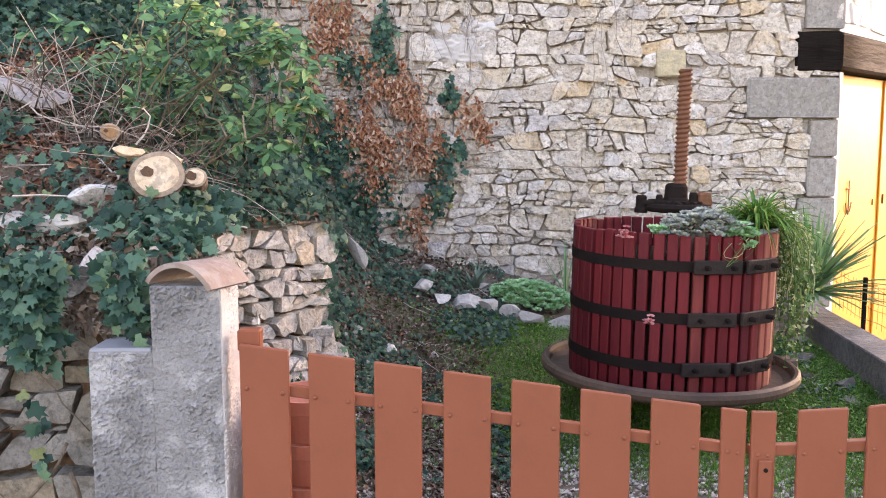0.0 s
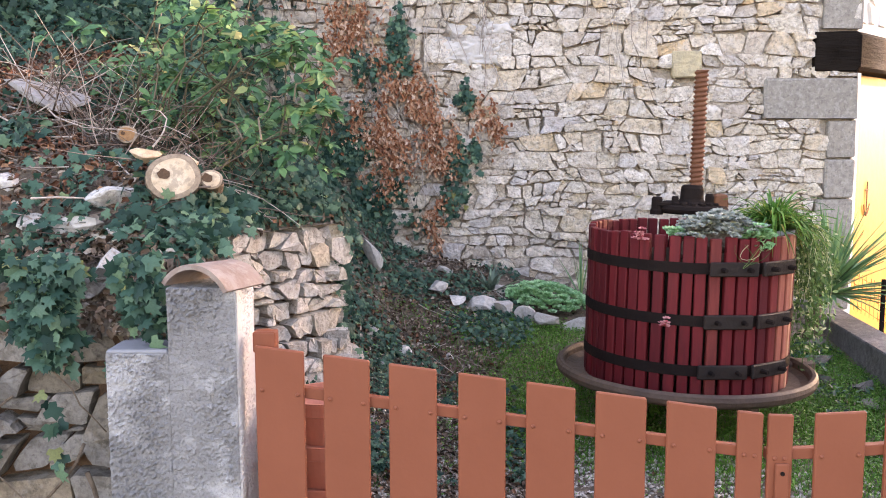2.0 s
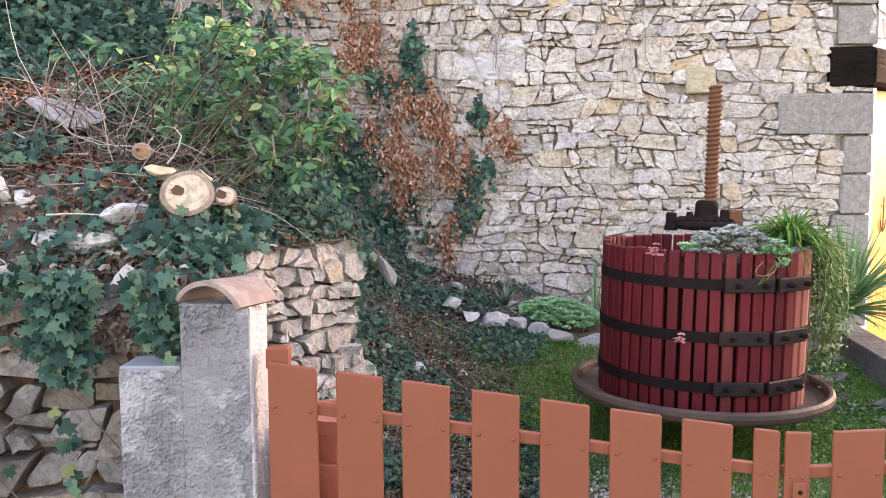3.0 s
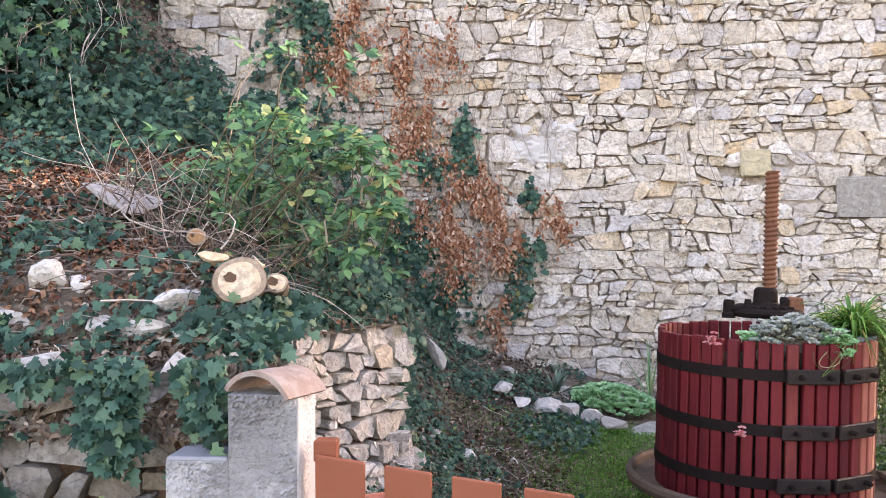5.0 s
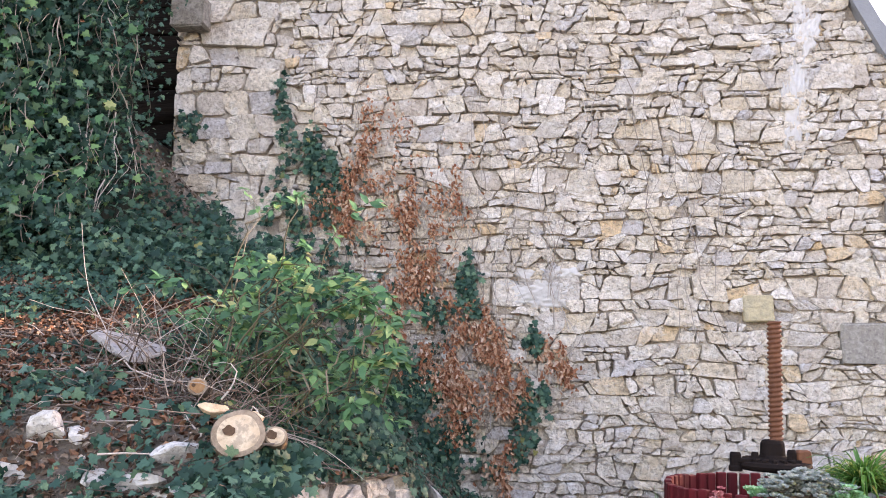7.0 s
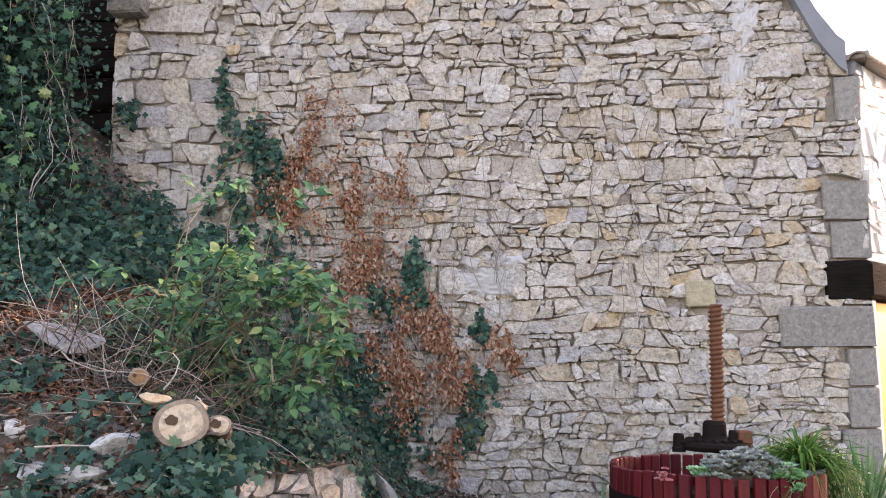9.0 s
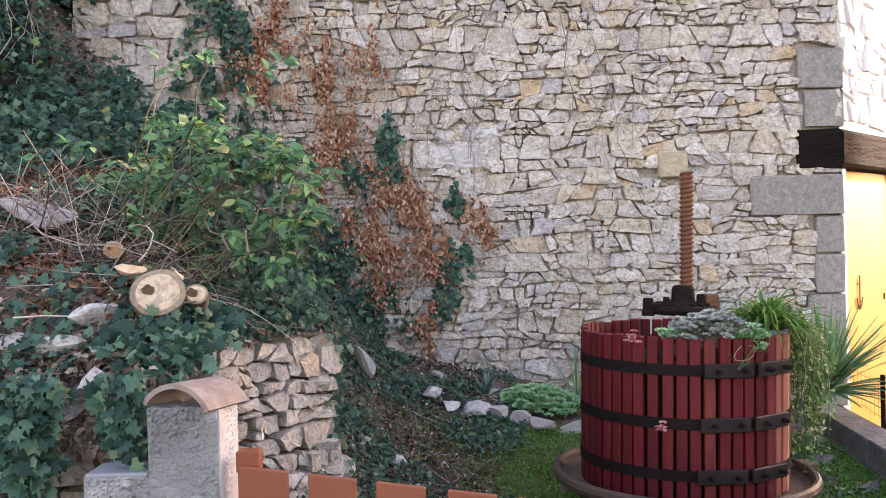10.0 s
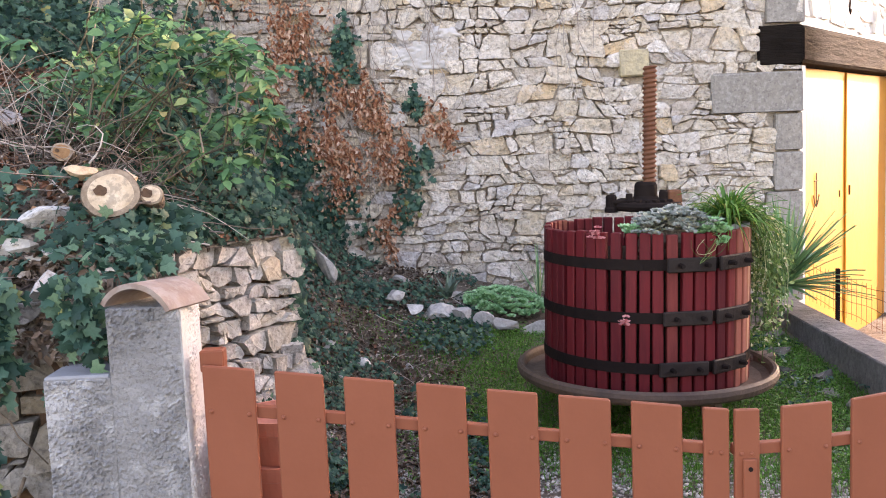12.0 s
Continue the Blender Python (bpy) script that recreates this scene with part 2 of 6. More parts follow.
# ---- rubble masonry ----
def stone_cells(u0, u1, v0, v1, band, width, rng, whole=0.3, loose=0.06):
    """Irregular coursed rubble: undulating beds, split courses, slanting joints, wedges and slivers. Outlines in wall coordinates."""
    cells, v = [], v0

    def wave(u, level):
        return level + 0.075 * noise.noise((u * 0.8, level * 2.1, 0.3)) + 0.035 * noise.noise((u * 2.9, level * 5.7, 1.9))

    while v < v1:
        h = rng.uniform(*band)
        u = u0 - rng.uniform(0, width[0])
        lean_a = rng.uniform(-0.04, 0.04)
        while u < u1:
            w = rng.uniform(*width) * (0.6 + h / band[1] * 0.6)
            kind = rng.random()
            if kind < whole or h < band[0] * 1.4:
                levels = [(0, 0), (1, 1)]
                w *= rng.uniform(0.8, 1.25)
            elif kind < whole + (1 - whole) * 0.88:
                m = rng.uniform(0.26, 0.74)
                skew = rng.uniform(-0.24, 0.24)
                levels = [(0, 0), (m + skew, m - skew), (1, 1)]
            else:
                m1, m2 = rng.uniform(0.22, 0.4), rng.uniform(0.6, 0.78)
                levels = [(0, 0), (m1 + rng.uniform(-0.14, 0.14), m1 + rng.uniform(-0.14, 0.14)), (m2 + rng.uniform(-0.14, 0.14), m2 + rng.uniform(-0.14, 0.14)), (1, 1)]
            lean_b = rng.uniform(-0.045, 0.045)
            for (al, ar), (bl, br) in zip(levels, levels[1:]):
                thick = ((bl + br) - (al + ar)) * 0.5 * h
                cuts = [0, 1]
                if w / max(thick, 0.01) > 1.9 and rng.random() < 0.82:
                    cuts = [0, rng.uniform(0.25, 0.75), 1]
                if w / max(thick, 0.01) > 4 and rng.random() < 0.7:
                    cuts = [0, rng.uniform(0.2, 0.45), rng.uniform(0.55, 0.8), 1]
                for c, d in zip(cuts, cuts[1:]):
                    corner = []
                    for p, q in ((0, 0), (1, 0), (1, 1), (0, 1)):
                        f = c + (d - c) * p
                        inner = 0.02 < f < 0.98
                        f += (0.22 * math.sin(37.0 * (u + f)) * (q - 0.5) if inner else 0)
                        t = (al + (ar - al) * f) * (1 - q) + (bl + (br - bl) * f) * q
                        uu = u + f * w + (lean_a * (1 - f) + lean_b * f) * (t - 0.5) * 2
                        corner.append([uu, wave(uu, v) * (1 - t) + wave(uu, v + h) * t])
                    corner = np.array(corner)
                    size = corner.max(0) - corner.min(0)
                    corner += rng.normal(0, loose, (4, 2)) * np.minimum(size, 0.14)
                    if rng.random() < 0.35:
                        k = int(rng.integers(0, 4))
                        kink = (corner[k] + corner[(k + 1) % 4]) * 0.5 + rng.normal(0, 0.09, 2) * np.minimum(size, 0.14)
                        corner = np.insert(corner, k + 1, kink, 0)
                    cells.append(corner)
            lean_a = lean_b
            u += w
        v += h
    return cells


def stone_arrays(cell, place, rng, gap=0.007, proud=(0.0, 0.03), root=-0.03, tilt=0.16):
    """One stone in a wall: a chipped outline, an undercut joint, a broken and slightly tilted face. place(u, v, depth) gives the world point."""
    mid = cell.mean(0)
    size = cell.max(0) - cell.min(0)
    ring = []
    for k in range(len(cell)):
        a, b, c = cell[k - 1], cell[k], cell[(k + 1) % len(cell)]
        chip = (rng.uniform(0.03, 0.14) if rng.random() < 0.75 else rng.uniform(0.18, 0.38)) * min(1.0, 0.2 / size.max())
        ring += [b + (a - b) * chip, b + (c - b) * chip * rng.uniform(0.6, 1.2)]
        ring.append((b + c) * 0.5 + rng.normal(0, 0.05, 2) * np.minimum(size, 0.11))
    ring = np.array(ring)
    n = len(ring)
    shrink = np.clip(1 - 2 * gap * rng.uniform(0.4, 1.9) / np.maximum(size, 0.02), 0.5, 1)
    out = mid + (ring - mid) * shrink
    d = rng.uniform(*proud)
    lean = rng.uniform(-tilt, tilt, 2)
    wob = rng.uniform(-0.006, 0.006, n)
    front = mid + (out - mid) * np.clip(1 - 2 * rng.uniform(0.001, 0.006, (n, 1)) / np.maximum(size, 0.03), 0.8, 1)
    hub = mid + rng.uniform(-0.22, 0.22, 2) * size
    verts = [place(p[0], p[1], root) for p in out] + [place(p[0], p[1], d + lean @ (p - mid) + w) for p, w in zip(front, wob)]
    verts.append(place(hub[0], hub[1], d + lean @ (hub - mid) + rng.uniform(-0.004, 0.011)))
    faces = [(k, (k + 1) % n, n + (k + 1) % n, n + k) for k in range(n)] + [(n + k, n + (k + 1) % n, 2 * n) for k in range(n)]
    return np.array(verts), faces


# ---- ground ----
def smooth(a, b, x):
    t = np.clip((np.asarray(x, float) - a) / (b - a), 0, 1)
    return t * t * (3 - 2 * t)


def foot(x):
    x = np.asarray(x, float)
    return np.maximum(0.22, 0.395 + 0.215 * (0.88 - x)) + 0.85 * np.clip(-0.45 - x, 0, 3.0)


def garden_z(x, y):
    """Garden: nearly level at the gate, rising to the house wall and to the bank."""
    x, y = np.asarray(x, float), np.asarray(y, float)
    near = 0.10 * smooth(3.6, 5.8, y)
    bank = 0.42 * smooth(-0.05, -1.1, x) * smooth(3.2, 5.0, y)
    z = near + bank + (foot(np.clip(x, -3.2, 3.2)) - near - bank) * smooth(5.0, 7.2, y)
    z = z - (z + 0.42) * smooth(2.72, 2.95, x + 0.075 * (5.2 - y)) * smooth(2.6, 3.2, y)
    return np.where(y < 9, z, z * smooth(14, 9, y))


def terrace_z(x, y):
    """The terrace above the dry-stone wall."""
    x, y = np.asarray(x, float), np.asarray(y, float)
    free = 1.25 + 0.28 * (y - 3.0) + 0.15 * np.clip(-1.0 - x, 0, 3)
    edge = edge_x(y)
    d = edge - x
    heap = 0.2 * np.exp(-((x + 1.05) ** 2 + (y - 3.45) ** 2) / 0.09)
    return 1.13 + (np.maximum(free, 1.13) - 1.13) * smooth(-0.05, 0.75, d) * smooth(2.95, 3.5, y) + heap - 1.3 * np.clip(3.03 - y, 0, 0.2)


def edge_x(y):
    """The terrace's edge: back from the gate pillar, then in towards the house."""
    y = np.asarray(y, float)
    return np.where(y < 4.72, np.interp(y, [3.05, 3.6, 4.1, 4.72], [-0.85, -0.88, -1.08, -0.61]), -0.61 - (y - 4.72) * 0.32)


def grid_arrays(xs, ys, height):
    X, Y = np.meshgrid(xs, ys)
    Z = height(X, Y)
    nx, ny = len(xs), len(ys)
    v = np.stack([X, Y, Z], -1).reshape(-1, 3)
    f = [(j * nx + i, j * nx + i + 1, (j + 1) * nx + i + 1, (j + 1) * nx + i) for j in range(ny - 1) for i in range(nx - 1)]
    return v, f


def rough_z(f, amount, scale):
    def g(x, y):
        z = f(x, y)
        flat = np.array([noise.noise((a * scale, b * scale, 0.7)) + 0.5 * noise.noise((a * scale * 2.7, b * scale * 2.7, 4.1)) for a, b in zip(x.ravel(), y.ravel())])
        return z + amount * flat.reshape(x.shape)
    return g


xs = np.concatenate([[-900, -200, -60, -20, -8], np.linspace(-4, 5.5, 130), [8, 20, 60, 200, 900]])
ys = np.concatenate([[-900, -200, -60, -20, -6, 0, 1.5], np.linspace(2.2, 8.0, 80), [9, 14, 30, 90, 300, 900]])
gv, gf = grid_arrays(xs, ys, rough_z(garden_z, 0.018, 3.0))
ground = add_mesh("ground", gv, gf, EARTH, smooth=True)
tagged(ground, "bare brown earth of the garden with litter", "ground", kind="structure")

ey = np.linspace(2.87, 8.2, 70)
ss = np.linspace(0, 1, 60)
tv = np.array([[edge_x(y) + 0.03 - 4.4 * s ** 1.3, y, 0] for y in ey for s in ss])
tv[:, 2] = rough_z(terrace_z, 0.03, 2.5)(tv[:, 0], tv[:, 1])
tf = [(j * 60 + i + 1, j * 60 + i, (j + 1) * 60 + i, (j + 1) * 60 + i + 1) for j in range(69) for i in range(59)]
terrace = add_mesh("ground_terrace", tv, tf, EARTH, smooth=True)
tagged(terrace, "sloping earth bank above the dry-stone wall", "ground", kind="structure")

# ---- house ----
WY = 7.2
CORNER = Vector((3.07, WY, 0))
FAC = Vector((0.67, 0.742, 0)).normalized()         # along the door front
FAN = Vector((FAC.y, -FAC.x, 0))                     # out of the door front


def roof_line(x):
    """Top of the gable by x."""
    return float(np.interp(x, [-2.9, 0.0, 2.3, 2.52, 2.75, 2.95, 3.1], [5.6, 6.9, 5.15, 4.68, 4.22, 3.98, 3.9]))


def gable():
    out = [(-2.85, -0.2), (3.07, -0.2), (3.07, 3.92)] + [(x, roof_line(x)) for x in (2.95, 2.75, 2.52, 2.3, 0.0, -2.85)]
    n = len(out)
    v = [(x, WY + 0.035, z) for x, z in out] + [(x, WY + 0.45, z) for x, z in out]
    f = [tuple(range(n)), tuple(range(2 * n - 1, n - 1, -1))] + [(k, k + n, (k + 1) % n + n, (k + 1) % n) for k in range(n)]
    return add_mesh("wall_gable", v, f, MORTAR)


wall_gable = tagged(gable(), "pale limestone rubble wall with lime mortar joints", "wall", kind="structure")

QUOINS = [("long", 2.37, 3.085, 1.69, 2.005, 0.03), ("small", 2.87, 3.085, 1.39, 1.685, 0.02), ("small", 2.86, 3.085, 1.08, 1.385, 0.022), ("small", 2.80, 3.085, 0.2, 1.075, 0.02),
          ("tall", 2.80, 3.095, 2.365, 2.66, 0.02), ("tall", 2.745, 3.095, 2.665, 2.98, 0.025), ("tall", 2.9, 3.095, 3.46, 3.82, 0.01)]
BEAM = (2.742, 3.08, 2.055, 2.358)


def place_gable(u, v, d):
    return (u, WY - d, v)


rng = np.random.default_rng(4)
gable_stones = []
cells = [q for q in stone_cells(-1.95, 3.1, 0.1, 6.1, (0.07, 0.17), (0.09, 0.245), rng, 0.45, 0.05) if q.mean(0)[0] > -1.95]
cells += [q for q in stone_cells(-2.95, -1.9, 0.1, 6.1, (0.13, 0.23), (0.2, 0.36), rng, 0.6) if q.mean(0)[0] <= -1.95]
for cell in cells:
    m = cell.mean(0)
    if m[1] > roof_line(m[0]) - 0.03 or any(a - 0.02 < m[0] < b and c - 0.01 < m[1] < d + 0.01 for _, a, b, c, d, _ in QUOINS) or (BEAM[0] - 0.03 < m[0] and BEAM[2] < m[1] < BEAM[3]):
        continue
    if abs(m[0] - 1.765) < 0.13 and abs(m[1] - 2.11) < 0.115:
        continue
    cell[:, 0] = np.clip(cell[:, 0], -2.88, 3.075)
    bold = rng.random() < 0.09 and np.ptp(cell[:, 0]) > 1.3 * np.ptp(cell[:, 1])
    if bold:
        cell = m + (cell - m) * np.array([rng.uniform(1.0, 1.2), rng.uniform(1.15, 1.4)])
    gable_stones.append((m, stone_arrays(cell, place_gable, rng, gap=0.0016 if m[0] > -1.95 else 0.0045, proud=(0.055, 0.075) if bold else (0.01, 0.058), root=-0.05)))
gable_stones.sort(key=lambda s: (s[0][0] - 1.0) ** 2 + (s[0][1] - 1.4) ** 2)
for m, (v, f) in gable_stones[:290]:
    add_mesh("stone", v, f, STONE, wall_gable)
v, f = joined([s[1] for s in gable_stones[290:]])
tagged(add_mesh("upper_stones", v, f, STONE, wall_gable), "pale limestone rubble of the upper wall", kind="stuff")
NX, NZ = 170, 160
mu, mz = np.meshgrid(np.linspace(-2.86, 3.06, NX), np.linspace(0.1, 6.0, NZ))
md = np.array([-0.012 + 0.034 * noise.noise((a * 2.2, b * 2.6, 5.0)) + 0.02 * noise.noise((a * 7, b * 9, 2.0)) + 0.008 * noise.noise((a * 25, b * 25, 3.0)) for a, b in zip(mu.ravel(), mz.ravel())])
mtop = np.array([roof_line(a) for a in mu.ravel()]) - 0.02
mv = np.stack([mu.ravel(), WY - np.clip(md, -0.06, 0.03), np.minimum(mz.ravel(), mtop)], -1)
mf = [(j * NX + i, j * NX + i + 1, (j + 1) * NX + i + 1, (j + 1) * NX + i) for j in range(NZ - 1) for i in range(NX - 1)]
add_mesh("mortar_bed", mv, mf, MORTAR, wall_gable, "uneven lime mortar pressed into the joints", smooth=True)


def mortar_patch(cx, cz, w, h, seed):
    """A smear of pale mortar over the stones, thickest in the middle, ragged at its edge."""
    n = 40
    v = []
    for j in range(n):
        for i in range(n):
            a, b = -1.3 + 2.6 * i / (n - 1), -1.3 + 2.6 * j / (n - 1)
            edge = 1 - math.hypot(a, b) + 0.75 * noise.noise((a * 1.6, b * 1.6, seed)) + 0.4 * noise.noise((a * 5, b * 5, seed))
            v.append((cx + a * w, WY - 0.036 - 0.014 * min(1.0, edge) - 0.016 * noise.noise((a * 7, b * 7, seed)), cz + b * h))
            if edge < 0:
                v[-1] = (v[-1][0], WY - 0.036 + min(0.09, -0.25 * edge), v[-1][2])
    f = [(j * n + i, j * n + i + 1, (j + 1) * n + i + 1, (j + 1) * n + i) for j in range(n - 1) for i in range(n - 1)]
    return add_mesh("mortar_patch", v, f, PATCH, wall_gable, "smooth pale grey mortar smear", smooth=True)


PATCH = surface("pale_mortar", [(0.0, (0.55, 0.52, 0.49)), (1.0, (0.68, 0.65, 0.62))], per_piece=False, grain=35, bump=0.5, mottle_amount=0.3, dark=(0.45, 0.42, 0.38))
mortar_patch(0.16, 2.27, 0.26, 0.15, 1.0)
mortar_patch(2.12, 3.8, 0.1, 0.42, 2.0)
mortar_patch(2.2, 4.35, 0.12, 0.25, 5.0)
part("square_stone", bm_box((1.655, WY - 0.085, 2.005), (1.878, WY + 0.02, 2.215), 0.012, 0.006), surface("ochre_stone", [(0, (0.5, 0.42, 0.26)), (1, (0.56, 0.47, 0.3))], grain=30, bump=0.8, mottle_amount=0.5, dark=(0.3, 0.26, 0.2), distance=0.02), wall_gable, "squared ochre stone")
for kind, a, b, c, d, o in QUOINS:
    part("quoin", bm_box((a, WY - o - 0.03, c + 0.006), (b, WY + 0.2, d - 0.004), 0.014, 0.006, 2), QUOIN, wall_gable, "dressed grey corner stone")

# added out of view: stops sun passing behind the thin gable into the recess
tagged(part("wall_light_stop", bm_box((-2.84, WY + 0.452, -0.2), (-2.4, 13.5, 5.4), 0.01), MORTAR), "plain added wall behind the gable that keeps sun off the recess", "wall", kind="structure")

# sloping edge of the roof over the gable
pts = [(2.98, 4.0), (2.92, 4.05), (2.77, 4.26), (2.54, 4.72), (2.32, 5.2), (0.0, 6.96), (-2.95, 5.62)]
rv = [(x, y, z + o) for y in (WY - 0.085, WY + 0.6) for x, z in pts for o in (-0.16, 0.09)]
rf = []
for k in range(len(pts) - 1):
    a, b, n = 2 * k, 2 * k + 2, 2 * len(pts)
    rf += [(a, b, b + 1, a + 1), (a + n, a + n + 1, b + n + 1, b + n), (a, a + n, b + n, b), (a + 1, b + 1, b + n + 1, a + n + 1)]
tagged(add_mesh("trim_verge", rv, rf, CEMENT), "grey cement verge along the gable slope", "verge", kind="structure")

# front with the garage door


def place_front(u, v, d):
    p = CORNER + FAC * u + FAN * d
    return (p.x, p.y, v)


def front_box(u0, u1, v0, v1, d0, d1, bevel=0.0, jitter=0.0):
    bm = bm_box((u0, d0, v0), (u1, d1, v1), bevel, jitter)
    for w in bm.verts:
        w.co = Vector(place_front(*(w.co.x, w.co.z, w.co.y)))
    return bm


front = tagged(part("wall_front", front_box(0.02, 6.0, 2.36, 3.95, -0.4, 0.0), PLASTER), "bright limewashed stone front above the door", "wall", kind="structure")
part("wall_below", front_box(2.9, 6.0, -0.5, 2.35, -0.4, 0.0), PLASTER, front)
part("jamb", front_box(0.02, 0.16, -0.45, 2.05, -0.3, -0.005), PLASTER, front)
part("eave", front_box(-0.06, 6.2, 3.95, 4.0, -0.5, 0.14, 0.01), QUOIN, front, "roof edge")
rng = np.random.default_rng(9)
chunks = []
for cell in stone_cells(0.05, 5.5, 2.4, 3.9, (0.16, 0.28), (0.2, 0.5), rng):
    cell = np.clip(cell, (0.03, 2.37), (5.9, 3.94))
    chunks.append(stone_arrays(cell, place_front, rng, gap=0.008, proud=(0.004, 0.02), root=-0.02))
v, f = joined(chunks)
tagged(add_mesh("limewashed_stones", v, f, PLASTER, front), kind="stuff")
beam_bm = front_box(-0.005, 5.0, 2.062, 2.355, -0.3, 0.035, 0.025, 0.006)
beam = tagged(part("lintel_beam", beam_bm, OAK), "dark weathered oak beam over the garage door", "beam")
part("beam_end", bm_box((BEAM[0], WY - 0.06, BEAM[2] + 0.004), (BEAM[1] - 0.01, WY + 0.2, BEAM[3] - 0.004), 0.02, 0.006, 2), OAK, beam, "cracked dark end grain")
rng = np.random.default_rng(77)
for k in range(11):
    a = k * 2 * math.pi / 11 + rng.uniform(-0.2, 0.2)
    r0, r1 = rng.uniform(0.0, 0.03), rng.uniform(0.07, 0.135)
    bm = bm_box((r0, -0.0025, -0.0018), (r1, 0.0, 0.0018))
    bm.transform(Matrix.Translation(((BEAM[0] + BEAM[1]) / 2, WY - 0.0605, (BEAM[2] + BEAM[3]) / 2)) @ Matrix.Rotation(a, 4, "Y"))
    part("crack", bm, OAK, beam)
door = thing("door_1", "ochre yellow double garage door in sunlight", "garage door", kind="structure")
for k, (a, b) in enumerate(((0.16, 1.545), (1.555, 2.9))):
    leaf = part("door_leaf", front_box(a, b, -0.42, 2.055, -0.16, -0.11, 0.006), DOOR_PAINT, door)
part("seam_strip", front_box(1.52, 1.575, -0.42, 2.05, -0.11, -0.092, 0.006), DOOR_PAINT, door)

# added block across the drive, never in view, which shades the garden
nb = bm_box((20.0, -14.0, -0.2), (27.0, 15.6, 8.8), 0.03)
tagged(part("wall_shade_block", nb, PLASTER), "plain added block out of view that shades the garden", "wall", kind="structure")

# ---- dry-stone retaining wall ----
retaining = thing("wall_terrace", "dry-stone retaining wall of rough limestone", "wall", kind="structure")
SEGS = [((-3.3, 2.85), (-0.85, 2.94)), ((-0.85, 2.94), (-0.85, 3.05)), ((-0.85, 3.05), (-0.88, 3.6)), ((-0.88, 3.6), (-1.08, 4.1)), ((-1.08, 4.1), (-0.61, 4.72)), ((-0.61, 4.72), (-0.95, 5.75))]
rng = np.random.default_rng(21)
for (ax, ay), (bx, by) in SEGS:
    U = Vector((bx - ax, by - ay, 0))
    L = U.length
    U.normalize()
    N = Vector((U.y, -U.x, 0))

    def place_seg(u, v, d):
        p = Vector((ax, ay, 0)) + U * u + N * (d + 0.02 - 0.06 * (v - 0.6))
        return (p.x, p.y, v)
    back = bm_box((0, -0.35, -0.2), (L, -0.07, 0.98))
    for w in back.verts:
        w.co = Vector(place_seg(w.co.x, w.co.z, w.co.y))
    part("core", back, ROT, retaining, "dark earth behind the stones")
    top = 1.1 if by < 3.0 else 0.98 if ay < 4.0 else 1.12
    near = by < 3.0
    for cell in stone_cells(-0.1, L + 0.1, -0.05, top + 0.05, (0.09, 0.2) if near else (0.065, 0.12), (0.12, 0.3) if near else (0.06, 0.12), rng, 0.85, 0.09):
        m = cell.mean(0)
        if m[0] < 0 or m[0] > L + 0.02 or m[1] > top + 0.02:
            continue
        cell[:, 1] = np.minimum(cell[:, 1], top + 0.03)
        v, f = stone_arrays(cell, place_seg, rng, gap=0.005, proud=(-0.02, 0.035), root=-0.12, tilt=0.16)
        # the near stretch's heavy shade is put into its darker, browner stone
        add_mesh("stone", v, f, DARK_WALL_STONE if near else DRY_STONE, retaining)

# ---- gate pillar ----
pillar = thing("gate_pillar", "grey roughcast gate pillar with a lower shoulder", "pillar")


def roughcast_box(lo, hi):
    """A box with thrown-on render: fine grid, uneven grains."""
    bm = bmesh.new()
    lo, hi = np.array(lo), np.array(hi)
    step = 0.0036
    for ax, side in ((1, 0), (0, 1), (0, 0), (2, 1)):
        o = [k for k in range(3) if k != ax]
        na, nb = int((hi[o[0]] - lo[o[0]]) / step) + 1, int((hi[o[1]] - lo[o[1]]) / step) + 1
        rows = []
        for i in range(na + 1):
            row = []
            for j in range(nb + 1):
                q = np.zeros(3)
                q[o[0]] = lo[o[0]] + (hi[o[0]] - lo[o[0]]) * i / na
                q[o[1]] = lo[o[1]] + (hi[o[1]] - lo[o[1]]) * j / nb
                q[ax] = hi[ax] if side else lo[ax]
                g = max(0.0, noise.noise(Vector(q * 112)) + 0.02) * (0.023 if ax == 1 else 0.008)
                swath = math.exp(-((q[0] + 0.72 + 0.16 * (1.1 - q[2])) / 0.05) ** 2)
                worn = min(1, max(0.05, 0.9 + 1.6 * noise.noise(Vector((q[0] * 9, q[1] * 9, q[2] * 4))) - 0.9 * swath))
                if 0 < i < na and 0 < j < nb and ax != 2:
                    q[ax] += g * worn * (1 if side else -1)
                row.append(bm.verts.new(q))
            rows.append(row)
        for i in range(na):
            for j in range(nb):
                bm.faces.new((rows[i][j], rows[i + 1][j], rows[i + 1][j + 1], rows[i][j + 1]))
    bmesh.ops.remove_doubles(bm, verts=bm.verts, dist=0.0005)
    return bm


part("shaft", roughcast_box((-0.875, 2.70, 0.3), (-0.668, 2.93, 1.108)), ROUGHCAST, pillar)
# light from the right is put into this face's paler colour
part("side_face", roughcast_box((-0.668, 2.704, 0.0), (-0.662, 2.928, 1.1)), LIT_SIDE, pillar, "rough inner side, paler to carry the light from the right")
part("base", bm_box((-0.875, 2.70, -0.1), (-0.668, 2.93, 0.301)), ROUGHCAST, pillar)
part("shoulder", roughcast_box((-1.07, 2.703, 0.3), (-0.877, 2.93, 0.905)), ROUGHCAST, pillar)
part("shoulder_base", bm_box((-1.07, 2.703, -0.1), (-0.877, 2.93, 0.301)), ROUGHCAST, pillar)
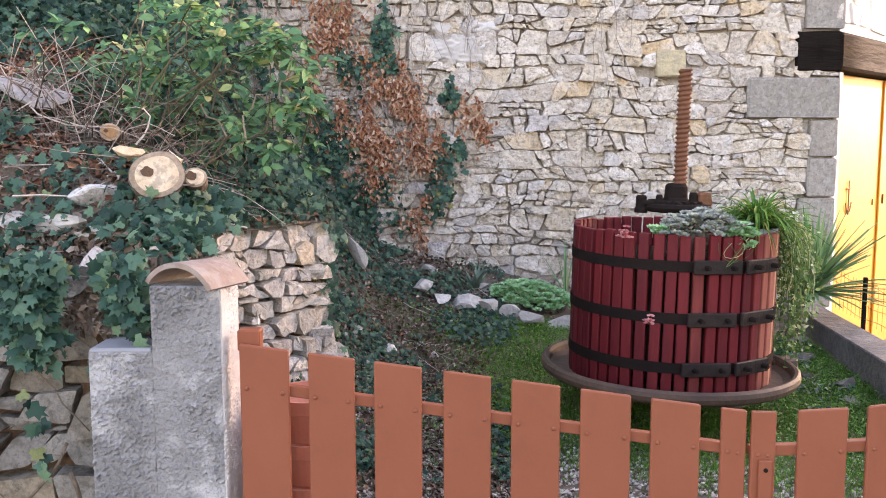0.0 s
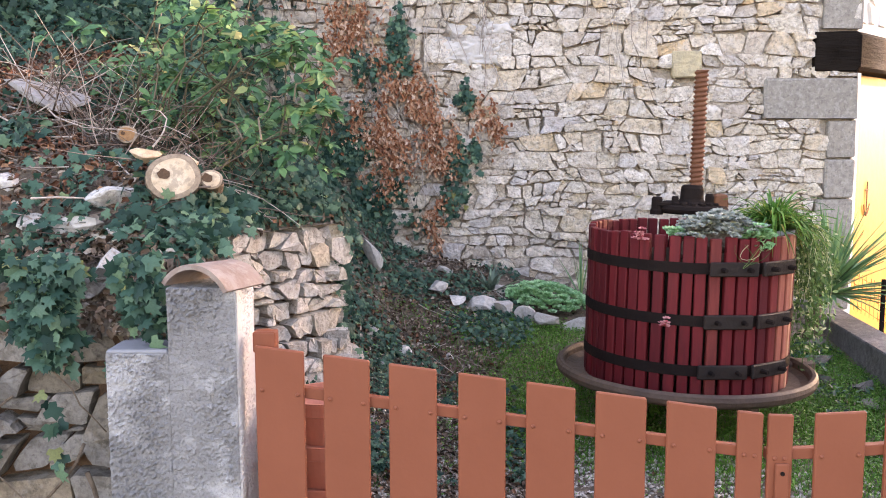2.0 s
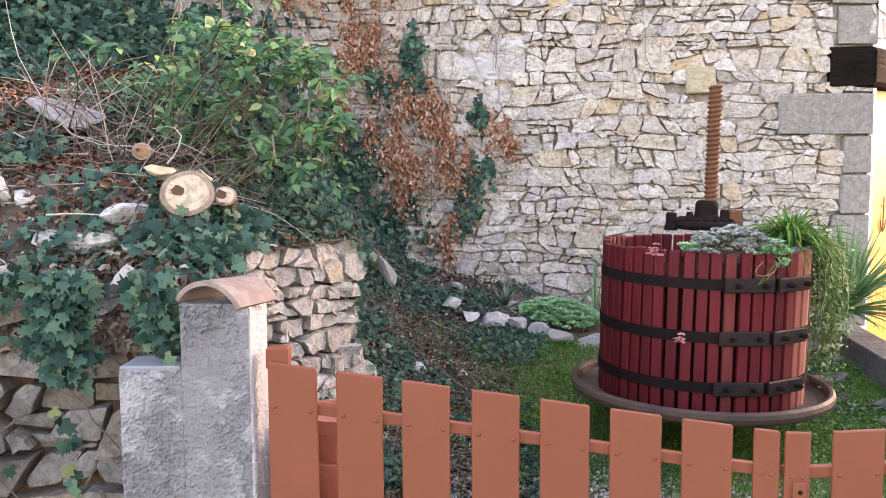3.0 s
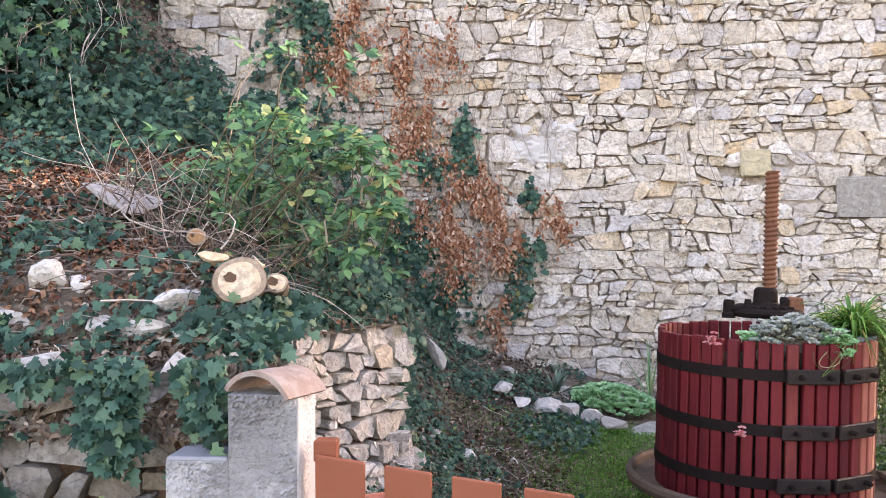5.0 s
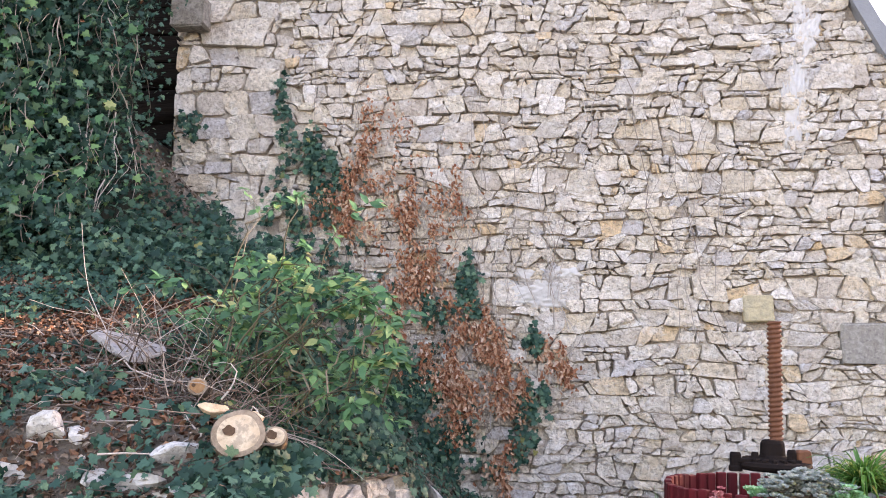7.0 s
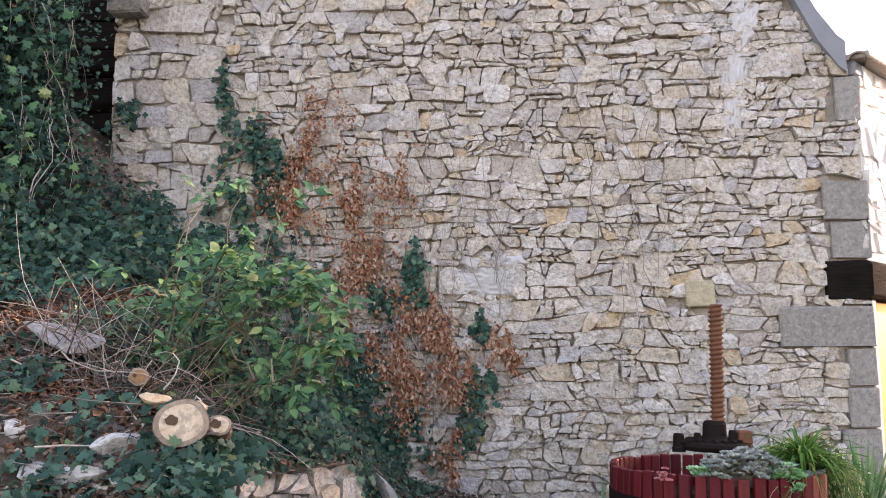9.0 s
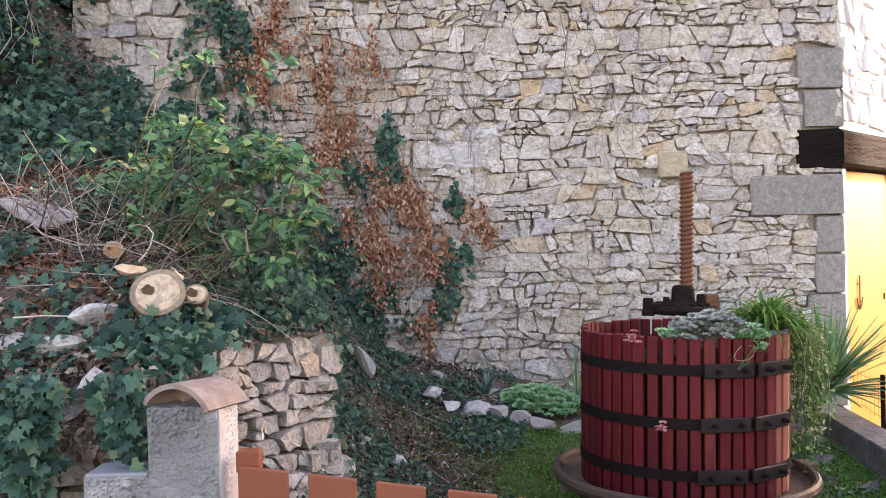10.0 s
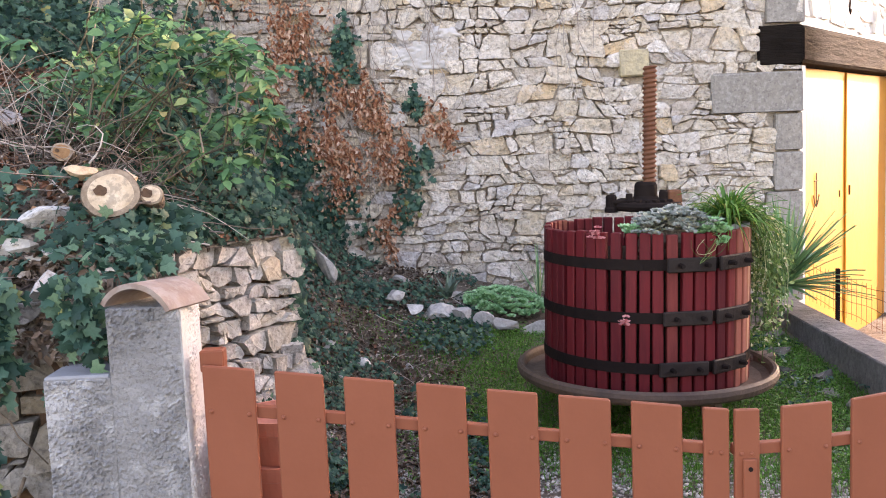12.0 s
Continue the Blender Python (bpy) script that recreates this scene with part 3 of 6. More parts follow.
part("shoulder_cap", bm_box((-1.07, 2.704, 0.9), (-0.878, 2.94, 0.916), 0.006), CEMENT, pillar, "smooth grey cement top")


def canal_tile(length, r0, r1, thick, n=14, spread=1.15):
    """A half-round roof tile along y, tapering from r0 to r1."""
    rings = []
    for y, r in ((0, r0), (length, r1)):
        for rr in (r, r - thick):
            rings.append([(rr * math.sin(a), y, rr * math.cos(a)) for a in np.linspace(-spread, spread, n)])
    v = sum(rings, [])
    f = []
    for k in range(n - 1):
        f += [(k, k + 1, 2 * n + k + 1, 2 * n + k), (n + k, 3 * n + k, 3 * n + k + 1, n + k + 1), (k, n + k, n + k + 1, k + 1), (2 * n + k, 2 * n + k + 1, 3 * n + k + 1, 3 * n + k)]
    f += [(0, 2 * n, 3 * n, n), (n - 1, 2 * n - 1, 4 * n - 1, 3 * n - 1)]
    return v, f


v, f = canal_tile(0.21, 0.142, 0.132, 0.016, 16, 1.02)
tile = tagged(add_mesh("roof_tile", v, f, TERRACOTTA, smooth=False), "weathered half-round terracotta tile capping the pillar", "roof tile")
tile.matrix_world = pose(-0.79, 2.685, 1.04, 0, 3, -22)

v, f = canal_tile(0.5, 0.085, 0.08, 0.014, 14, 1.35)
edge_tile = tagged(add_mesh("roof_tile", v, f, TERRACOTTA), "dark weathered roof tile at the gable's lower corner", "roof tile")
edge_tile.matrix_world = pose(3.06, WY - 0.11, 3.915, 0, 0, -18)
part("tile_bed", front_box(-0.05, 0.15, 3.82, 3.95, -0.3, 0.02, 0.02, 0.008), CEMENT, front, "cement bed under the corner tile")

# ---- gate ----
GY = 2.70


def gate_top(x):
    return float(np.interp(x, [-0.612, 0.87, 0.99, 1.3, 2.4], [0.93, 0.726, 0.712, 0.728, 0.87]))


def slat(x0, x1, y=GY):
    bm = bm_box((x0, y, 0.1), (x1, y + 0.018, 1.0), 0.0035)
    for w in bm.verts:
        if w.co.z > 0.5:
            w.co.z += gate_top(w.co.x) - 1.0
    return bm


def gate_leaf(label, spans, x0, x1):
    g = thing("garden_gate", label, "gate", group="gate leaves")
    for a, b in spans:
        s = part("slat", slat(a, b), GATE_PAINT, g)
        for px in ((a + 0.02, b - 0.02) if b - a > 0.1 else (a + 0.02, b - 0.025)):
            zr = gate_top(px) - 0.135
            bm = bmesh.new()
            bmesh.ops.create_uvsphere(bm, u_segments=8, v_segments=5, radius=0.0072, matrix=Matrix.Translation((px, GY - 0.001, zr)) @ Matrix.Diagonal((1, 0.85, 1, 1)))
            part("rivet", bm, GATE_PAINT, s, smooth=True)
    for drop in (0.115, 0.72):
        bm = bm_box((x0, GY + 0.019, 0), (x1, GY + 0.049, 0.034), 0.002)
        bmesh.ops.subdivide_edges(bm, edges=[e for e in bm.edges if abs(e.verts[0].co.x - e.verts[1].co.x) > 0.5], cuts=6)
        for w in bm.verts:
            w.co.z += gate_top(w.co.x) - drop - 0.034 if drop < 0.5 else 0.22
        part("rail", bm, GATE_PAINT, g)
    return g


SL = [(-0.612, -0.463), (-0.404, -0.263), (-0.204, -0.058), (0.008, 0.153), (0.216, 0.365), (0.428, 0.582), (0.645, 0.796), (0.861, 0.938)]
left_leaf = gate_leaf("brown-red painted slatted gate leaf beside the pillar", SL, -0.60, 0.935)
part("hinge_cap", bm_box((-0.625, 2.735, 0.90), (-0.555, 2.79, 0.965), 0.004), GATE_PAINT, left_leaf, "square hinge post cap")
part("hinge_post", bm_box((-0.62, 2.74, 0.0), (-0.56, 2.785, 0.9), 0.003), GATE_PAINT, left_leaf)
SR = [(0.954, 1.03)] + [(1.098 + 0.214 * k, 1.25 + 0.214 * k) for k in range(6)]
right_leaf = gate_leaf("brown-red painted slatted gate leaf with the lock", SR, 0.956, 2.35)
part("lock_plate", bm_box((0.976, GY - 0.014, 0.42), (1.017, GY - 0.001, 0.565), 0.003), GATE_PAINT, right_leaf, "lock plate with a dark keyhole")
bm = bmesh.new()
bmesh.ops.create_cone(bm, cap_ends=True, segments=12, radius1=0.007, radius2=0.007, depth=0.004, matrix=Matrix.Translation((0.996, GY - 0.0155, 0.535)) @ Matrix.Rotation(radians(90), 4, "X"))
part("keyhole", bm, IRON, right_leaf)

# ---- wine press ----
press = thing("wine_press", "old basket wine press with dark red staves used as a planter", "wine press")
PC = Vector((1.195, 4.75, 0.0))
PM = Matrix.Translation(PC) @ Matrix.Rotation(radians(1.3), 4, "Y")
R, ZB, ZT = 0.503, 0.32, 1.09
tray = part("tray", bm_lathe([(0.02, 0.295), (0.58, 0.295), (0.635, 0.305), (0.66, 0.322), (0.669, 0.345), (0.665, 0.366), (0.652, 0.378), (0.637, 0.375), (0.626, 0.36), (0.62, 0.335), (0.58, 0.321), (0.02, 0.319)], 96), TRAY, press, "round cast tray with a raised rim")
rng = np.random.default_rng(3)
NS = 49
stave_mesh = None
faded_mesh = None
# faded paint, lightened further for the light on the press's right side
FADED_LIT = surface("faded_lit_stave", [(0.0, (0.27, 0.075, 0.05)), (0.5, (0.36, 0.14, 0.09)), (1.0, (0.42, 0.2, 0.125))], rough=0.65, grain=30, bump=0.3, stretch=(1, 1, 0.12), mottle_amount=0.45, dark=(0.24, 0.06, 0.05))
for k in range(NS):
    a = 2 * math.pi * k / NS
    bm = bm_box((-0.0252, -0.017, ZB), (0.0252, 0.017, ZT), 0.004)
    if stave_mesh is None:
        s = part("stave", bm, STAVE, press)
        stave_mesh = s.data
    else:
        bm.free()
        if k in (6, 7, 8, 10, 11):
            if faded_mesh is None:
                faded_mesh = stave_mesh.copy()
                faded_mesh.materials[0] = FADED_LIT
            s = tagged(new("stave", faded_mesh), "stave with faded paint, paler still for the light from the right")
        else:
            s = new("stave", stave_mesh)
        s.parent = press
    s.matrix_basis = Matrix.Rotation(a, 4, "Z") @ Matrix.Translation((0, -R, rng.uniform(-0.006, 0.008))) @ Matrix.Rotation(rng.uniform(-0.012, 0.012), 4, "Y")
for zc, turn in ((0.945, 0.0), (0.695, -0.03), (0.455, -0.06)):
    band = part("iron_band", bm_lathe([(R + 0.016, zc - 0.026), (R + 0.022, zc - 0.026), (R + 0.022, zc + 0.026), (R + 0.016, zc + 0.026)], 72, closed=True), IRON, press, "black iron hoop")
    for off in (0.03, 0.52):
        a = -math.pi / 2 + turn + off
        for w, (d0, d1, h) in enumerate(((0.0, 0.014, 0.034),)):
            bm = bm_box((-0.12, -0.014, -h), (0.12, 0.004, h), 0.005)
            m = Matrix.Rotation(a + 0.12 + math.pi / 2, 4, "Z") @ Matrix.Translation((0, -R - 0.026, zc))
            bm.transform(m)
            lug = part("clamp_plate", bm, PLATE, band, "rust-edged iron clamp plate")
        for q in (-0.06, 0.07):
            bm = bmesh.new()
            bmesh.ops.create_cone(bm, cap_ends=True, segments=6, radius1=0.013, radius2=0.01, depth=0.05, matrix=m @ Matrix.Translation((q, -0.026, 0)) @ Matrix.Rotation(radians(90), 4, "X"))
            part("bolt", bm, IRON, band)
# threaded screw
chunks = []
n, zs = 20, np.arange(0.36, 1.9, 0.0035)
ang = np.arange(n) * 2 * np.pi / n
ph = (zs[:, None] / 0.024 - ang[None] / (2 * np.pi)) % 1
rad = 0.028 + 0.0085 * np.clip(np.abs(ph - 0.5) * 4 - 0.5, 0, 1)
vv = np.stack([rad * np.cos(ang), rad * np.sin(ang), np.broadcast_to(zs[:, None], rad.shape)], -1).reshape(-1, 3)
ff = [(i * n + k, i * n + (k + 1) % n, (i + 1) * n + (k + 1) % n, (i + 1) * n + k) for i in range(len(zs) - 1) for k in range(n)]
ff.append(tuple(range((len(zs) - 1) * n, len(zs) * n)))
vv[:, 0] += 0.018
add_mesh("screw", vv, ff, RUST, press, "rusty threaded steel spindle", smooth=True)
head = part("ratchet_head", bm_lathe([(0.03, 1.165), (0.15, 1.165), (0.178, 1.175), (0.186, 1.19), (0.178, 1.206), (0.13, 1.212), (0.09, 1.216), (0.068, 1.226), (0.06, 1.24), (0.057, 1.295), (0.05, 1.308), (0.04, 1.312)], 36), IRON, press, "black iron ratchet nut")
for k in range(18):
    bm = bm_box((0.095, -0.011, 1.205), (0.145, 0.011, 1.224), 0.004)
    bm.transform(Matrix.Rotation(2 * math.pi * k / 18, 4, "Z"))
    part("tooth", bm, IRON, head)
for (x, y, r, z0, z1) in ((-0.19, -0.05, 0.028, 1.16, 1.25), (-0.1, -0.06, 0.018, 1.205, 1.255), (0.075, -0.06, 0.022, 1.2, 1.27)):
    bm = bm_lathe([(r * 1.2, z0), (r * 1.2, z0 + 0.02), (r, z0 + 0.03), (r, z1 - 0.012), (r * 0.8, z1), (r * 0.3, z1)], 16)
    bm.transform(Matrix.Translation((x, y, 0)))
    part("pin", bm, IRON, head)
bm = bm_box((-0.2, -0.08, 1.2), (-0.03, -0.045, 1.226), 0.008, 0.003)
part("pawl", bm, IRON, head)
bm = bm_box((0.1, -0.07, 1.2), (0.17, 0.0, 1.268), 0.008, 0.004)
part("block", bm, RUST, head, "rusty square pawl block")
for a in (0.6, 2.2, 3.9, 5.4):
    bm = bm_box((0.33, -0.04, -0.02), (0.42, 0.04, 0.305), 0.01)
    for w in bm.verts:
        if w.co.z < 0.1:
            w.co.x += 0.08
    bm.transform(Matrix.Rotation(a, 4, "Z"))
    part("leg", bm, TRAY, press)
bm = bm_box((0.60, -0.05, 0.295), (0.77, 0.05, 0.36), 0.012)
bm.transform(Matrix.Rotation(radians(14), 4, "Z"))
part("spout", bm, TRAY, press, "short pouring spout")
press.matrix_world = PM

# ---- low wall with wire fence beside the drive ----
low = tagged(part("wall_low", bm_box((2.5, 2.9, -0.5), (2.72, 7.1, 0.3), 0.012, 0.006), KERB), "low cement kerb wall beside the drive", "wall", kind="structure")
for w in low.data.vertices:
    w.co.x += 0.075 * (w.co.y - 5.2)

# ---- more materials ----
IVY = surface("ivy_leaf", [(0.0, (0.01, 0.036, 0.027)), (0.4, (0.027, 0.08, 0.057)), (0.8, (0.07, 0.155, 0.105)), (0.985, (0.13, 0.23, 0.13)), (1.0, (0.26, 0.24, 0.08))],
              rough=0.42, grain=120, bump=0.15, mottle_amount=0.25, dark=(0.02, 0.055, 0.035), translucent=0.18)
IVY.node_tree.nodes["Principled BSDF"].inputs["Specular IOR Level"].default_value = 0.16
IVY_LIT = surface("light_green_leaf", [(0.0, (0.035, 0.115, 0.06)), (0.4, (0.07, 0.2, 0.095)), (0.8, (0.14, 0.31, 0.13)), (0.94, (0.22, 0.38, 0.14)), (1.0, (0.55, 0.48, 0.22))],
                  rough=0.4, grain=90, bump=0.15, mottle_amount=0.2, dark=(0.04, 0.1, 0.03), translucent=0.3)
DEAD = surface("dead_leaf", [(0.0, (0.28, 0.1, 0.052)), (0.35, (0.48, 0.215, 0.115)), (0.7, (0.65, 0.39, 0.25)), (1.0, (0.8, 0.6, 0.46))], rough=0.75, grain=80, bump=0.3,
               mottle_amount=0.3, dark=(0.14, 0.05, 0.025), translucent=0.15)
RUSSET = surface("russet_leaf", [(0.0, (0.09, 0.036, 0.022)), (0.5, (0.18, 0.08, 0.046)), (1.0, (0.34, 0.19, 0.115))], rough=0.8, grain=80, bump=0.3, mottle_amount=0.3, dark=(0.09, 0.04, 0.02))
LITTER = surface("leaf_litter", [(0.0, (0.06, 0.04, 0.028)), (0.4, (0.14, 0.095, 0.065)), (0.8, (0.27, 0.2, 0.15)), (1.0, (0.5, 0.43, 0.36))], rough=0.85, grain=80, bump=0.3,
                 mottle_amount=0.35, dark=(0.09, 0.05, 0.03))
TWIG = surface("dry_twig", [(0.0, (0.06, 0.04, 0.032)), (0.5, (0.2, 0.15, 0.12)), (0.8, (0.4, 0.33, 0.28)), (1.0, (0.62, 0.55, 0.48))], rough=0.85, grain=120, bump=0.3, mottle_amount=0.3, dark=(0.08, 0.06, 0.045))
STEM = surface("brown_green_stem", [(0.0, (0.04, 0.035, 0.02)), (0.7, (0.1, 0.085, 0.045)), (1.0, (0.26, 0.21, 0.15))], rough=0.8, grain=120, bump=0.3, mottle_amount=0.3, dark=(0.04, 0.03, 0.02))
PALE_VINE = surface("pale_dry_vine", [(0.0, (0.24, 0.19, 0.155)), (0.5, (0.38, 0.32, 0.27)), (1.0, (0.56, 0.5, 0.44))], rough=0.85, grain=120, bump=0.3, mottle_amount=0.3, dark=(0.16, 0.12, 0.1))
BARK = surface("rough_bark", [(0.0, (0.14, 0.1, 0.07)), (1.0, (0.26, 0.2, 0.15))], per_piece=False, rough=0.9, grain=40, bump=0.9, mottle_amount=0.5, dark=(0.06, 0.045, 0.03), distance=0.02)
CUT = surface("cut_wood", [(0.0, (0.54, 0.39, 0.25)), (0.5, (0.69, 0.54, 0.38)), (1.0, (0.76, 0.64, 0.48))], per_piece=False, rough=0.85, mottle=14, grain=60, bump=0.4,
              mottle_amount=0.25, dark=(0.36, 0.24, 0.15), blotch=0.6, blotch_colour=(0.3, 0.23, 0.17), blotch_scale=22)
GRASS = surface("grass_blade", [(0.0, (0.04, 0.135, 0.02)), (0.5, (0.075, 0.225, 0.032)), (0.9, (0.12, 0.31, 0.05)), (1.0, (0.24, 0.33, 0.09))], rough=0.5, grain=60, bump=0.0, mottle_amount=0.15,
                dark=(0.04, 0.08, 0.02), translucent=0.25)
SEDUM = surface("green_rosette", [(0.0, (0.12, 0.33, 0.14)), (0.6, (0.25, 0.5, 0.24)), (1.0, (0.42, 0.64, 0.38))], rough=0.45, grain=60, bump=0.1, mottle_amount=0.15, dark=(0.1, 0.2, 0.07), translucent=0.15)
SILVER = surface("silver_rosette", [(0.0, (0.13, 0.165, 0.13)), (0.5, (0.25, 0.28, 0.235)), (0.85, (0.43, 0.44, 0.39)), (1.0, (0.36, 0.37, 0.2))], rough=0.6, grain=60, bump=0.1, mottle_amount=0.15, dark=(0.2, 0.24, 0.22), translucent=0.1)
BLUEGREEN = surface("blue_green_strap", [(0.0, (0.09, 0.15, 0.12)), (0.6, (0.15, 0.22, 0.17)), (1.0, (0.22, 0.3, 0.2))], rough=0.45, grain=60, bump=0.1, mottle_amount=0.2, dark=(0.06, 0.09, 0.07), translucent=0.12)
YUCCA = surface("yucca_leaf", [(0.0, (0.07, 0.19, 0.09)), (0.6, (0.17, 0.34, 0.16)), (0.88, (0.34, 0.47, 0.22)), (1.0, (0.46, 0.42, 0.2))], rough=0.4, grain=60, bump=0.1, mottle_amount=0.15, dark=(0.07, 0.11, 0.04), translucent=0.2)
STRAP = surface("bright_strap_leaf", [(0.0, (0.035, 0.13, 0.025)), (0.5, (0.07, 0.22, 0.04)), (0.85, (0.14, 0.3, 0.06)), (1.0, (0.42, 0.36, 0.1))], rough=0.4, grain=60, bump=0.0, mottle_amount=0.12, dark=(0.05, 0.1, 0.02), translucent=0.3)
TRAIL = surface("trailing_leaf", [(0.0, (0.03, 0.085, 0.025)), (0.5, (0.09, 0.19, 0.05)), (0.82, (0.2, 0.31, 0.1)), (1.0, (0.6, 0.6, 0.4))], rough=0.5, grain=60, bump=0.0, mottle_amount=0.12, dark=(0.08, 0.12, 0.04), translucent=0.25)
CORAL = surface("coral_red_flower", [(0.0, (0.38, 0.06, 0.07)), (1.0, (0.55, 0.26, 0.24))], rough=0.5, grain=60, bump=0.0, mottle_amount=0.1, dark=(0.3, 0.05, 0.05))
PEBBLE = surface("gravel", [(0.0, (0.22, 0.19, 0.16)), (0.5, (0.43, 0.39, 0.34)), (1.0, (0.68, 0.63, 0.56))], rough=0.85, grain=90, bump=0.3, mottle_amount=0.2, dark=(0.2, 0.18, 0.16))
ROCK = surface("loose_limestone", [(0.0, (0.38, 0.36, 0.32)), (0.5, (0.53, 0.5, 0.46)), (1.0, (0.7, 0.67, 0.62))], rough=0.9, grain=30, bump=0.8, mottle_amount=0.55, dark=(0.25, 0.23, 0.2), distance=0.012)
DARK_ROCK = surface("earthy_grey_stone", [(0.0, (0.13, 0.12, 0.1)), (1.0, (0.22, 0.2, 0.18))], rough=0.9, grain=30, bump=0.6, mottle_amount=0.4, dark=(0.12, 0.1, 0.09), distance=0.012)
# soil taken to near-black: carries the shade between the staves
SOIL_SHADE = surface("soil_with_gap_shade", [(0.0, (0.008, 0.006, 0.005)), (1.0, (0.022, 0.016, 0.012))], per_piece=False, rough=0.95, grain=60, bump=0.8, mottle_amount=0.4, dark=(0.006, 0.005, 0.004))
SOIL_SHADE.node_tree.nodes["Principled BSDF"].inputs["Specular IOR Level"].default_value = 0.05
# near-black, so the shade deep in the ivy is in the colour
HULL = surface("ivy_shade_backing", [(0.0, (0.012, 0.016, 0.01)), (1.0, (0.03, 0.03, 0.018))], per_piece=False, grain=20, bump=0.8, mottle_amount=0.4, dark=(0.008, 0.008, 0.006))
RUSTWOOD = surface("orange_brown_cut_wood", [(0.0, (0.3, 0.15, 0.07)), (1.0, (0.48, 0.27, 0.13))], per_piece=False, rough=0.85, grain=60, bump=0.5, mottle=14, mottle_amount=0.4, dark=(0.2, 0.1, 0.05))
SPLIT = surface("pale_split_wood", [(0.0, (0.52, 0.37, 0.23)), (1.0, (0.7, 0.55, 0.38))], per_piece=False, rough=0.85, grain=40, bump=0.7, mottle=12, mottle_amount=0.45, dark=(0.3, 0.19, 0.11))
SAP = surface("weathered_sapwood", [(0.0, (0.3, 0.22, 0.15)), (1.0, (0.42, 0.33, 0.24))], per_piece=False, grain=60, bump=0.5, mottle=20, mottle_amount=0.5, dark=(0.16, 0.11, 0.08))
SLAB = surface("pale_slab_stone", [(0.0, (0.36, 0.33, 0.31)), (1.0, (0.44, 0.41, 0.38))], per_piece=False, rough=0.9, grain=25, bump=0.9, mottle_amount=0.5, dark=(0.24, 0.21, 0.19), distance=0.02)
REDPOT = surface("red_clay", [(0.0, (0.46, 0.17, 0.11)), (1.0, (0.54, 0.23, 0.16))], per_piece=False, rough=0.7, grain=40, bump=0.15, mottle_amount=0.15, dark=(0.36, 0.13, 0.08))

# ---- leaf shapes, lying along +y with z up ----
IVY_SHAPE = ([(0, 0.38, 0.05), (0, 0, 0), (0.3, -0.1, 0), (0.5, 0.18, -0.06), (0.27, 0.36, 0), (0.36, 0.68, -0.05), (0.1, 0.66, 0), (0, 1, -0.1), (-0.1, 0.66, 0), (-0.36, 0.68, -0.05),
              (-0.27, 0.36, 0), (-0.5, 0.18, -0.06), (-0.3, -0.1, 0)], [(0, k, k % 12 + 1) for k in range(1, 13)])
OVAL_SHAPE = ([(0, 0, 0), (0.2, 0.25, 0.05), (0.24, 0.55, 0.05), (0, 1, -0.1), (-0.24, 0.55, 0.05), (-0.2, 0.25, 0.05), (0, 0.5, 0)],
              [(0, 1, 6), (1, 2, 6), (2, 3, 6), (3, 4, 6), (4, 5, 6), (5, 0, 6)])
CURL_SHAPE = ([(0, 0, 0), (0.3, 0.22, 0.26), (0.17, 0.62, 0.38), (0.05, 1, -0.06), (-0.33, 0.72, 0.16), (-0.19, 0.3, 0.34), (0, 0.45, -0.04)],
              [(0, 1, 6), (1, 2, 6), (2, 3, 6), (3, 4, 6), (4, 5, 6), (5, 0, 6)])
BLADE_SHAPE = ([(-0.04, 0, 0), (0.04, 0, 0), (0.035, 0.5, 0.06), (-0.035, 0.5, 0.06), (0, 1, 0.0)], [(0, 1, 2, 3), (3, 2, 4)])
PETAL_SHAPE = ([(0, 0, 0), (0.36, 0.66, 0.05), (0, 1, 0.12), (-0.36, 0.66, 0.05), (0, 0.5, -0.08)], [(0, 1, 4), (1, 2, 4), (2, 3, 4), (3, 0, 4)])


def unit(a):
    return a / (np.linalg.norm(a, axis=-1, keepdims=True) + 1e-9)


def leaves(name, points, normals, along, sizes, shape, material, parent=None):
    """A joined crowd of leaves: each at a point, its face along a normal, its tip along a direction."""
    base, tris = np.array(shape[0], float), shape[1]
    p = np.asarray(points, float)
    n = unit(np.asarray(normals, float))
    y = unit(along - n * (along * n).sum(-1, keepdims=True))
    x = np.cross(y, n)
    s = np.broadcast_to(sizes, len(p))[:, None, None]
    v = p[:, None] + s * (base[None, :, 0:1] * x[:, None] + base[None, :, 1:2] * y[:, None] + base[None, :, 2:3] * n[:, None])
    k = len(base)
    size = np.array([len(t) for t in tris])
    flat = np.concatenate([np.array(t) for t in tris])
    idx = (flat[None] + np.arange(len(p))[:, None] * k).ravel()
    tot = np.tile(size, len(p))
    me = bpy.data.meshes.new(name)
    me.vertices.add(v.size // 3)
    me.vertices.foreach_set("co", v.astype(np.float32).ravel())
    me.loops.add(len(idx))
    me.loops.foreach_set("vertex_index", idx.astype(np.int32))
    me.polygons.add(len(tot))
    me.polygons.foreach_set("loop_start", np.concatenate([[0], np.cumsum(tot)[:-1]]).astype(np.int32))
    me.polygons.foreach_set("loop_total", tot.astype(np.int32))
    me.update(calc_edges=True)
    me.validate()
    me.materials.append(material)
    ob = new(name, me)
    ob.parent = parent
    if parent:
        ob["kind"] = "stuff"
    return ob


def field(x, y, scale, seed):
    return np.array([noise.noise((a * scale, b * scale, seed)) for a, b in zip(np.ravel(x), np.ravel(y))])


